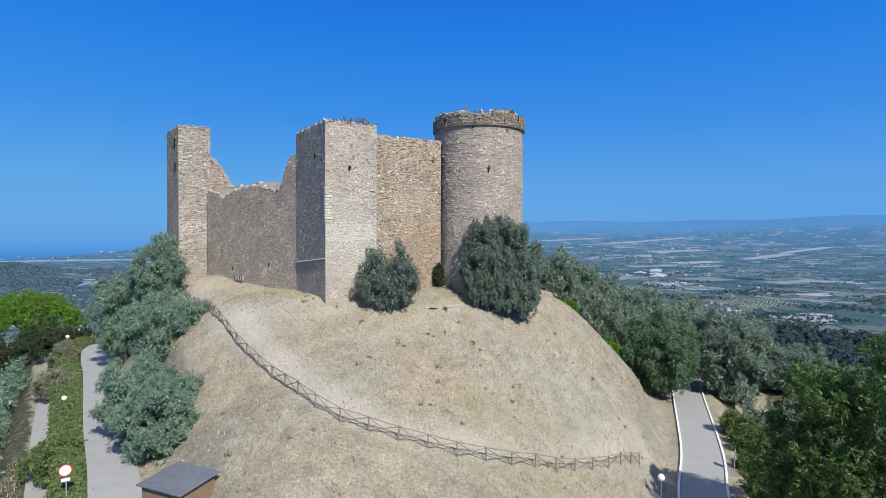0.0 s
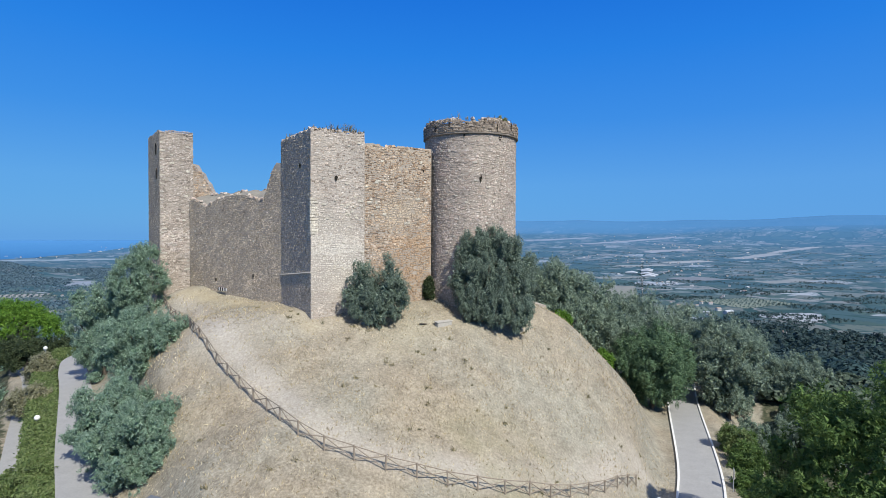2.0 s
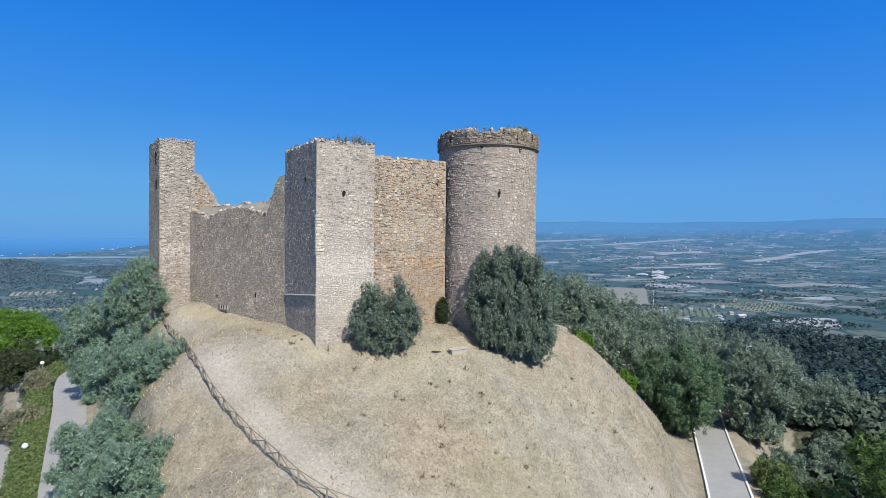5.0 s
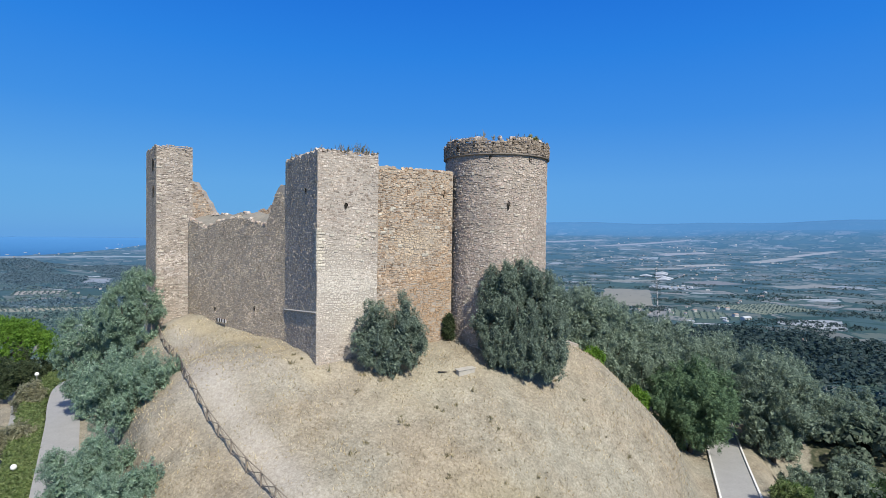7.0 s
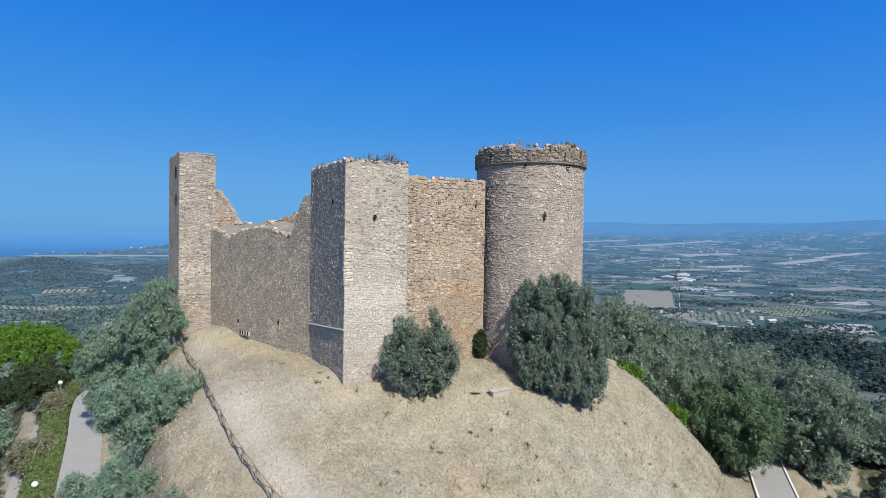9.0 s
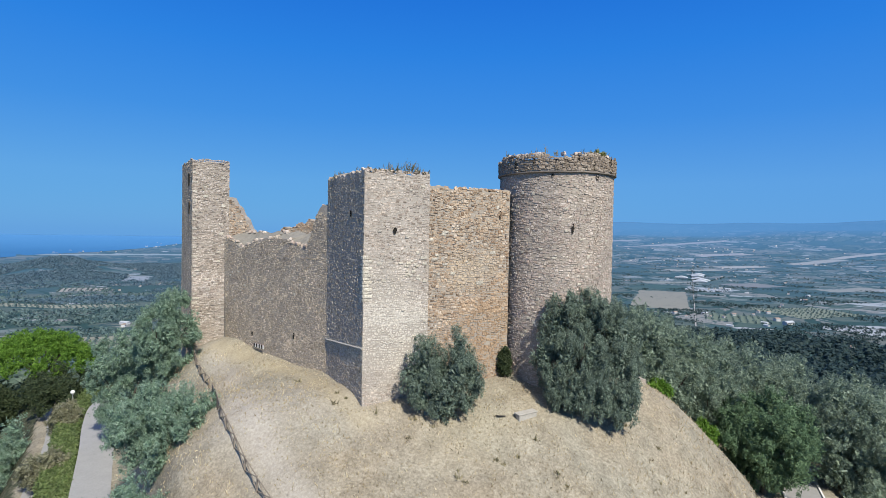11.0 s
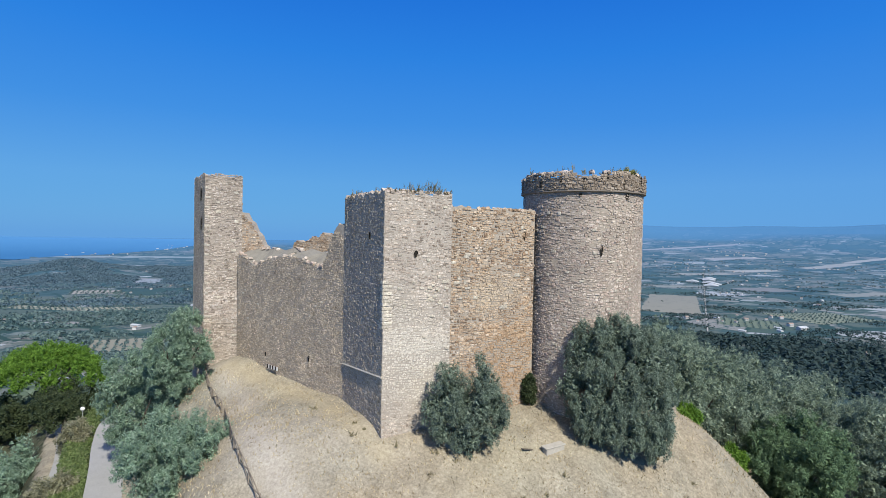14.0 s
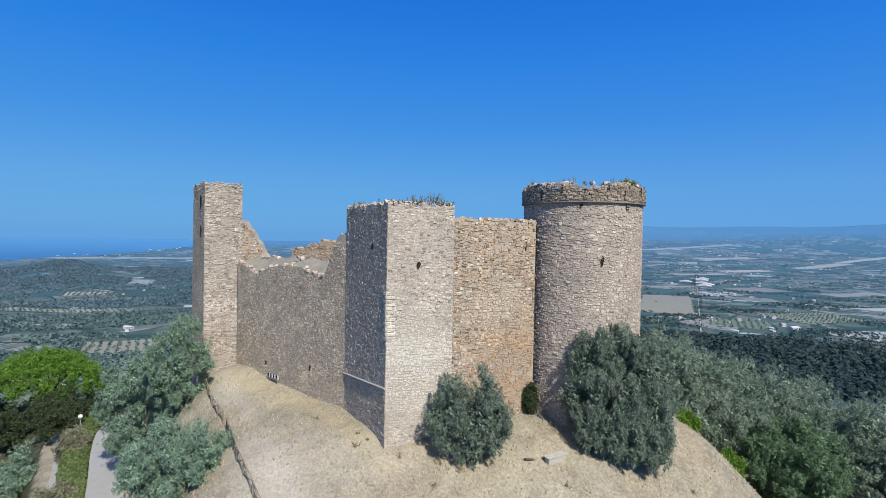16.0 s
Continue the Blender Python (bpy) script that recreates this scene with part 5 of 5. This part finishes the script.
# ---- hedge, shrubs and trees by the lanes ----
def hedge(line, wide, tall, seed, label):
    p = smooth(line, 0.5)
    g = np.random.default_rng(seed)
    ob = thing("hedge", label, "hedge")
    k = int(len(p) * 330 * wide)
    i = g.integers(0, len(p) - 1, k)
    t = np.gradient(p[:, :2], axis=0)
    t /= np.linalg.norm(t, axis=1)[:, None]
    side = np.stack([t[:, 1], -t[:, 0]], 1)
    edge = g.random(k)
    off = np.where(edge < 0.2, -1.0, np.where(edge < 0.36, 1.0, g.uniform(-1, 1, k))) * wide / 2 + g.normal(size=k) * 0.07
    up = np.where(edge < 0.36, g.random(k), 1.0) * tall + g.normal(size=k) * 0.08
    base = height(p[:, 0], p[:, 1])
    c = np.stack([p[i, 0] + side[i, 0] * off + g.normal(size=k) * 0.2, p[i, 1] + side[i, 1] * off + g.normal(size=k) * 0.2, base[i] + up], 1)
    a = g.normal(size=(k, 3))
    a /= np.linalg.norm(a, axis=1)[:, None]
    b = np.cross(a, g.normal(size=(k, 3)))
    b /= np.linalg.norm(b, axis=1)[:, None]
    ln = g.uniform(0.08, 0.16, k)[:, None]
    verts = np.stack([c - a * ln - b * ln * 0.6, c - a * ln * 0.6 + b * ln * 0.7, c + a * ln * 1.2], 1).reshape(-1, 3)
    part("leaves", mesh_of("leaves", verts, np.arange(k * 3).reshape(-1, 3), mat_hedge), None, ob)
    # solid bark-dark core, seen between the leaves as the hedge's shaded side
    bm = bmesh.new()
    rows = []
    for q, s, z in zip(p, side, base):
        rows.append([bm.verts.new((q[0] + s[0] * c, q[1] + s[1] * c, z + h)) for c, h in ((-wide * .42, -0.4), (-wide * .42, tall * .9), (wide * .42, tall * .9), (wide * .42, -0.4))])
    for r0, r1 in zip(rows, rows[1:]):
        for j in range(3):
            bm.faces.new((r0[j], r0[j + 1], r1[j + 1], r1[j]))
    for r in (rows[0], rows[-1]):
        bm.faces.new(r)
    bmesh.ops.recalc_face_normals(bm, faces=bm.faces)
    part("branches", bm, mat_bark, ob)


hedge([(-17.9, 22.5, 0), (-25.7, 35.4, 0), (-32.6, 44.4, 0), (-40.2, 54.6, 0), (-46.5, 63.2, 0)], 2.2, 2.3, 81, "clipped yellow-green hedge between the two lanes")
hedge([(-46.9, 63.8, 0), (-51.8, 70.2, 0), (-56.2, 77.0, 0), (-58.9, 84.4, 0)], 1.9, 2.1, 82, "clipped yellow-green hedge between the two lanes")
for x, y, width, tall, mat, name, label in (
        (-54.4, 73.0, 4.2, 4.4, mat_shrub, "shrub", "pale flowering shrub in the hedge"),
        (-46.3, 61.0, 5.0, 3.4, mat_shrub, "shrub", "pale flowering shrub in the hedge"),
        (-32.4, 42.0, 4.6, 2.9, mat_hedge, "shrub", "yellow-green shrub grown out of the hedge"),
        (-44.5, 47.8, 6.8, 6.2, mat_olive, "olive_tree", "grey-green olive tree beside the lower lane"),
        (-62, 68, 8.5, 7.5, mat_olive, "olive_tree", "grey-green olive tree beside the lower lane"),
        (-55.5, 61.0, 8, 7, mat_olive, "olive_tree", "grey-green olive tree beside the lower lane"),
        (-39.5, 40.5, 7, 6.5, mat_olive, "olive_tree", "grey-green olive tree beside the lower lane"),
        (-48.3, 52.5, 7.5, 6.5, mat_olive, "olive_tree", "grey-green olive tree beside the lower lane"),
        (-66, 70, 7, 5.5, mat_evergreen, "oak_tree", "evergreen oak under the umbrella pine, darkened for the shade there"),
        (-62, 80, 7, 5, mat_evergreen, "oak_tree", "evergreen oak under the umbrella pine, darkened for the shade there"),
        (-74, 82, 9, 6, mat_evergreen, "oak_tree", "evergreen oak under the umbrella pine, darkened for the shade there"),
        (-60, 65, 6, 5.5, mat_evergreen, "oak_tree", "evergreen oak under the umbrella pine, darkened for the shade there"),
        (-68, 86, 8, 6, mat_evergreen, "oak_tree", "evergreen oak under the umbrella pine, darkened for the shade there"),
        (-80, 88, 9, 6, mat_evergreen, "oak_tree", "evergreen oak under the umbrella pine, darkened for the shade there"),
        (-55.0, 62.0, 5.5, 5.0, mat_olive, "olive_tree", "grey-green olive tree beside the lower lane"),
        (-52.0, 57.0, 5.0, 5.0, mat_olive, "olive_tree", "grey-green olive tree beside the lower lane"),
        (-58.2, 66.5, 5.5, 5.5, mat_olive, "olive_tree", "grey-green olive tree beside the lower lane"),
        (-61.5, 72, 7.5, 6.5, mat_olive, "olive_tree", "grey-green olive tree beside the lower lane"),
        (-66, 93, 8, 6.5, mat_evergreen, "oak_tree", "evergreen oak under the umbrella pine, darkened for the shade there"),
        (-52, 82, 6, 7, mat_olive, "olive_tree", "grey-green olive tree at the lane's bend"),
        (40, 50, 8, 8, mat_oak, "oak_tree", "small dark oak beyond the paved path"),
        (30.5, 58.5, 4.5, 3.4, mat_oak, "shrub", "dark green shrub along the path's kerb"),
        (31.5, 62.5, 4.2, 3.4, mat_hedge, "shrub", "yellow-green shrub along the path's kerb"),
        (28.5, 53.0, 4.5, 3.0, mat_oak, "shrub", "dark shrub along the path's kerb"),
        (26.8, 48.5, 4.5, 3.0, mat_oak, "shrub", "dark shrub along the path's kerb"),
        (41, 68.5, 5, 4, mat_evergreen, "shrub", "dark shrub on the bank beyond the path"),
        # no plant of its own: stands in for the shadow in this corner
        (-2.3, 57.6, 0.7, 2.4, mat_evergreen, "shrub", "dark leafy stand-in for the shadow in the corner of curtain wall and round tower"),
        (36.5, 62, 5, 4, mat_evergreen, "shrub", "dark shrub on the bank beyond the path"),
        (38.5, 72.5, 5.5, 4.5, mat_flank, "shrub", "grey-green shrub on the bank beyond the path"),
        (33.8, 66, 4.5, 3.5, mat_oak, "shrub", "dark green shrub along the path's kerb"),
        (45, 74, 6, 5, mat_flank, "shrub", "grey-green shrub on the bank beyond the path"),
        (37, 56, 6, 5, mat_oak, "shrub", "dark shrub on the bank beyond the path"),
        (34.5, 60.5, 4, 3.2, mat_oak, "shrub", "dark green shrub along the path's kerb"),
        (13.4, 68.6, 2.6, 1.7, mat_pine, "shrub", "bright green shrub at the slope's edge"),
        (20.3, 75.3, 3.6, 3.0, mat_pine, "shrub", "bright green shrub at the slope's edge")):
    tree(name, x, y, ground_at(x, y), tall, width, label, name.replace("_", " "), mat, int(abs(x * 13 + y * 7)), 9000, 0.32, 0.0, 0.1, 10)

# ---- grass, pebbles and scrub ----
def dry_grass():
    """Short straw over the hill, with a few greener tussocks."""
    g = np.random.default_rng(91)
    k = 90000
    x, y = g.uniform(-38, 22, k), g.uniform(24, 66, k)
    thick = ripple(x, y, 2.3, 0.7) + 0.7 * ripple(x, y, 0.8, 2.2)
    keep = thick > g.uniform(-1.6, 1.4, k)
    x, y = x[keep], y[keep]
    for line, half in ROADS:
        d = np.hypot(x[:, None] - line[None, ::3, 0], y[:, None] - line[None, ::3, 1]).min(1)
        x, y = x[d > half + 0.4], y[d > half + 0.4]
    z = height(x, y)
    k = len(x)
    root = np.stack([x, y, z - 0.02], 1)
    lean = g.normal(size=(k, 3)) * 0.55 + (0, 0, 0.8)
    side = np.cross(lean, g.normal(size=(k, 3)))
    side /= np.linalg.norm(side, axis=1)[:, None]
    ln = g.uniform(0.06, 0.2, k)[:, None]
    verts = np.stack([root - side * 0.05, root + side * 0.05, root + lean * ln], 1).reshape(-1, 3)
    me = mesh_of("dry_grass", verts, np.arange(k * 3).reshape(-1, 3), mat_straw)
    tagged(new("dry_grass", me), "short sun-dried straw-coloured grass on the hill", "grass", kind="stuff")
    spots = []
    for _ in range(170):
        u, v = g.uniform(-30, 20), g.uniform(30, 56)
        if ripple(np.array([u]), np.array([v]), 6.0, 1.7)[0] > 0.1:
            spots.append((u, v))
    verts = []
    for u, v in spots:
        zz = ground_at(u, v)
        m = int(g.integers(12, 30))
        s = g.uniform(0.1, 0.32)
        root = np.array([u, v, zz]) + g.normal(size=(m, 3)) * (s * 0.5, s * 0.5, 0.0)
        tip = root + g.normal(size=(m, 3)) * s * 0.5 + (0, 0, s * 0.8)
        sd = g.normal(size=(m, 3)) * 0.03
        verts.append(np.stack([root - sd, root + sd, tip], 1).reshape(-1, 3))
    verts = np.vstack(verts)
    me = mesh_of("tussocks", verts, np.arange(len(verts)).reshape(-1, 3), mat_tussock)
    tagged(new("tussocks", me), "scattered olive-green tussocks in the dry grass", "grass", kind="stuff")


mat_straw = leaf_material("straw", [(0.34, 0.27, 0.17), (0.5, 0.42, 0.29), (0.6, 0.53, 0.4), (0.42, 0.34, 0.22)])
mat_tussock = leaf_material("tussock_blades", [(0.24, 0.215, 0.13), (0.32, 0.28, 0.18), (0.2, 0.185, 0.11)])
dry_grass()


def far_woods(name, bearings, reach, count, seed, size, quads, label, material, field=90.0, cover=0.0, leaf=0.46):
    g = np.random.default_rng(seed)
    b = np.radians(g.uniform(*bearings, count))
    r = np.sqrt(g.uniform(reach[0] ** 2, reach[1] ** 2, count)) if reach[1] < 1200 else reach[0] * (reach[1] / reach[0]) ** g.random(count)
    x, y = r * np.sin(b), r * np.cos(b)
    keep = ripple(x, y, field, seed * 0.7) > cover
    for line, half in ROADS:
        keep &= np.hypot(x[:, None] - line[None, ::6, 0], y[:, None] - line[None, ::6, 1]).min(1) > half + 4
    for fx, fy, wide, deep, turn, _ in FIELDS:
        c, s = math.cos(radians(turn)), math.sin(radians(turn))
        u, v = (x - fx) * c + (y - fy) * s, (y - fy) * c - (x - fx) * s
        keep &= (np.abs(u) > wide * 0.95) | (np.abs(v) > deep * 0.95) | (g.random(count) < 0.03)
    x, y = x[keep], y[keep]
    z = height(x, y, False)
    n = len(x)
    s = size * g.uniform(0.6, 1.35, n)
    own = np.repeat(np.arange(n), quads)
    k = len(own)
    way = g.normal(size=(k, 3))
    way /= np.linalg.norm(way, axis=1)[:, None]
    way[:, 2] = np.abs(way[:, 2]) * 1.1
    c = np.stack([x, y, z + s * 0.35], 1)[own] + way * s[own, None] * (0.9, 0.9, 1.0)
    a = np.cross(way, g.normal(size=(k, 3)))
    a /= np.linalg.norm(a, axis=1)[:, None]
    bb = np.cross(way, a) + way * g.normal(size=(k, 1)) * 0.4
    ln = (s[own] * g.uniform(0.65, 1.35, k) * leaf)[:, None]
    verts = np.stack([c - a * ln - bb * ln * 0.6, c + a * ln - bb * ln * 0.7, c + bb * ln * 1.1], 1).reshape(-1, 3)
    me = mesh_of(name, verts, np.arange(k * 3).reshape(-1, 3), material)
    tagged(new(name, me), label, "woods", kind="stuff")


# knoll and vale leaves carry the distance haze in their blue, paler tones
mat_knoll = leaf_material("hazy_far_trees", [(0.09, 0.15, 0.195), (0.107, 0.172, 0.22), (0.126, 0.192, 0.235)])
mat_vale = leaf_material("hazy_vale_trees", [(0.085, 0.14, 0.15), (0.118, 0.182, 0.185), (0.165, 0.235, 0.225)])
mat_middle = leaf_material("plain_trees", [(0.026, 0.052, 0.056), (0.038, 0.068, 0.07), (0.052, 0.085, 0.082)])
far_woods("flank_woods", (29, 62), (84, 116), 190, 11, 2.0, 170, "dark shrubs and small olives on the steep bank", mat_bankwood, 40, -1.4, 0.15)
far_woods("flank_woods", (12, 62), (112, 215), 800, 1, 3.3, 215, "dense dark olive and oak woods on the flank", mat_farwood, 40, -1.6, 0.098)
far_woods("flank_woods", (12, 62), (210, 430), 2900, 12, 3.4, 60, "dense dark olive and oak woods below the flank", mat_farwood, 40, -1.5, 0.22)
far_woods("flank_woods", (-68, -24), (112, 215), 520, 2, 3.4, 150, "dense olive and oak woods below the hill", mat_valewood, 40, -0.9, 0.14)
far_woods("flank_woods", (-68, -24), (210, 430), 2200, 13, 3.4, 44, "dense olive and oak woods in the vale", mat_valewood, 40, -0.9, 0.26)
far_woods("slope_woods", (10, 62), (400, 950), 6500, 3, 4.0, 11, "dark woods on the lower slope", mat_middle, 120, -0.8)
far_woods("slope_woods", (-68, -20), (400, 1700), 17000, 4, 3.2, 8, "hazy blue-green woods and groves below the hill", mat_vale, 90, 0.0)
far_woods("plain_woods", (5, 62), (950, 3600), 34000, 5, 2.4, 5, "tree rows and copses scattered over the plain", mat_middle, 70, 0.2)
far_woods("hill_woods", (-66, -20), (1000, 2000), 15000, 6, 3.6, 5, "hazy groves on the low land before the coast", mat_knoll, 120, 0.2)

far_woods("knoll_woods", (-47, -28), (1850, 2600), 15000, 8, 3.4, 5, "hazy woods over the low hill before the coast", mat_knoll, 90, -0.5)

def olive_grove(x, y, wide, deep, turn, gap, seed):
    """Small round trees in straight rows on a field."""
    g = np.random.default_rng(seed)
    c, s = math.cos(radians(turn)), math.sin(radians(turn))
    u, v = np.meshgrid(np.arange(-wide, wide, gap), np.arange(-deep, deep, gap * 1.3))
    u, v = u.ravel() + g.normal(size=u.size) * 0.5, v.ravel() + g.normal(size=v.size) * 0.5
    px, py = x + u * c - v * s, y + u * s + v * c
    own = np.repeat(np.arange(len(px)), 10)
    mid = np.stack([px, py, height(px, py, False) + 1.6], 1)[own] + g.normal(size=(len(own), 3)) * (1.0, 1.0, 0.7)
    a, b = g.normal(size=(len(own), 3)) * 0.8, g.normal(size=(len(own), 3)) * 0.8
    verts = np.stack([mid - a, mid + b, mid + a, mid - b], 1).reshape(-1, 3)
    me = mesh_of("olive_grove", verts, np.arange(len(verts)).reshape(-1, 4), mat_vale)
    tagged(new("olive_grove", me), "rows of small olive trees on a dry field", "grove", kind="stuff")


for k, (x, y, wide, deep, turn, gap) in enumerate(((-975, 1230, 50, 55, 35, 11), (-790, 955, 130, 22, 8, 10), (-450, 620, 42, 75, 34, 10), (630, 1175, 95, 68, 25, 12), (440, 1055, 52, 60, -20, 11))):
    olive_grove(x, y, wide, deep, turn, gap, 120 + k)

# ---- houses and sheds on the plain ----
mat_house = plain_material("pale_render", (0.4, 0.41, 0.42), (0.55, 0.55, 0.55), 0.4)
mat_tile = plain_material("clay_tiles", (0.27, 0.2, 0.17), (0.38, 0.29, 0.24), 0.8)
mat_sheet = plain_material("pale_sheet_roof", (0.36, 0.39, 0.43), (0.48, 0.5, 0.53), 0.1)
mat_pane = plain_material("dark_panes", (0.03, 0.035, 0.045), (0.05, 0.055, 0.07), 1.0, 0.2, 0.5)


def house(wide, deep, tall, roof_material, label):
    ob = thing("house", label, "house", group="houses on the plain")
    bm = bmesh.new()
    box(bm, (wide, deep, tall + 2), Matrix.Translation((0, 0, tall / 2 - 1)))
    part("wall", bm, mat_house, ob)
    bm = bmesh.new()
    v = [bm.verts.new(q) for q in ((-wide * .54, -deep * .56, tall), (wide * .54, -deep * .56, tall), (wide * .54, deep * .56, tall), (-wide * .54, deep * .56, tall), (-wide * .54, 0, tall + deep * .24), (wide * .54, 0, tall + deep * .24))]
    for f in ((0, 1, 5, 4), (2, 3, 4, 5), (0, 4, 3), (1, 2, 5), (3, 2, 1, 0)):
        bm.faces.new([v[i] for i in f])
    part("roof", bm, roof_material, ob)
    for k in range(4):
        bm = bmesh.new()
        box(bm, (wide * 0.1, 0.12, tall * 0.28), Matrix.Translation((-wide * .36 + wide * .24 * k, -deep / 2 - 0.03, tall * 0.58)))
        part("window", bm, mat_pane, ob)
    return ob


villa = house(9, 7, 5, mat_tile, "pale rendered farmhouse with a clay tile roof")
barn = house(18, 9, 4, mat_sheet, "long pale shed with a light sheet roof")
hall = house(52, 40, 6, mat_sheet, "large white warehouse on the plain")
hall.scale = (1, 1, 0.5)
villa.matrix_basis, barn.matrix_basis = (pose(*q) for q in ((500, 1037, ground_at(500, 1037), 0, 0, 20), (493, 985, ground_at(493, 985), 0, 0, 28)))
hall.location, hall.rotation_euler = (735, 2080, ground_at(735, 2080)), (0, 0, radians(70))
for x, y in ((700, 1960), (728, 2010), (762, 2160), (790, 2230), (690, 2120)):
    copy_thing(hall, pose(x, y, ground_at(x, y), 0, 0, 70)).scale = (1, 1, 0.5)
g = np.random.default_rng(101)
for x, y, k, spread in ((480, 1045, 4, 40), (518, 1120, 2, 25), (425, 985, 3, 25), (431, 1116, 2, 20), (353, 1067, 2, 20), (620, 1250, 2, 25), (850, 2180, 8, 70), (960, 2030, 4, 50),
                        (676, 1700, 4, 40), (774, 1545, 2, 40), (795, 1440, 3, 50), (462, 750, 2, 20), (930, 2960, 26, 140), (1100, 2900, 10, 120), (1280, 3700, 22, 260), (1500, 3650, 14, 260), (1050, 2480, 8, 90), (1500, 2700, 8, 150),
                        (-885, 1224, 2, 15), (-741, 790, 2, 15), (-545, 785, 2, 12), (-901, 1408, 4, 60), (-1107, 1861, 6, 90), (-2172, 2760, 10, 120), (-2229, 3540, 14, 90), (-950, 3300, 14, 160), (-700, 2500, 5, 90)):
    for _ in range(k):
        u, v = x + g.normal() * spread, y + g.normal() * spread
        src = villa if g.random() < 0.65 else barn
        made = copy_thing(src, pose(u, v, ground_at(u, v), 0, 0, g.uniform(0, 180)))
        made.scale = (g.uniform(0.4, 0.85),) * 3


def far_avenue():
    """The straight tree-lined road across the plain."""
    g = np.random.default_rng(111)
    rows = []
    for i in range(90):
        t = i / 89
        rows.append((324 + 560 * t, 932 + 1640 * t))
    p = np.array(rows)
    verts, faces = [], []
    for x, y in p:
        z = ground_at(x, y) + 0.8
        verts += [(x - 1.0, y + 0.35, z), (x + 1.0, y - 0.35, z)]
    faces = [(2 * i, 2 * i + 1, 2 * i + 3, 2 * i + 2) for i in range(len(p) - 1)]
    tagged(new("road_far", mesh_of("road_far", verts, faces, mat_paving)), "straight pale road across the plain", "road", kind="structure")
    c = []
    for x, y in p:
        for side in (-4, 4):
            for _ in range(1):
                u, v = x + side + g.normal() * 1.5, y - side * 0.35 + g.normal() * 9
                c.append((u, v, ground_at(u, v) + 1.2))
    c = np.repeat(np.array(c), 10, axis=0)
    k = len(c)
    c = c + g.normal(size=(k, 3)) * (1.0, 1.0, 0.6)
    a, b = g.normal(size=(k, 3)) * 0.6, g.normal(size=(k, 3)) * 0.5
    verts = np.stack([c - a, c + b, c + a, c - b], 1).reshape(-1, 3)
    tagged(new("avenue_trees", mesh_of("avenue_trees", verts, np.arange(k * 4).reshape(-1, 4), mat_middle)), "dark row of trees along the straight road", "woods", kind="stuff")


far_avenue()
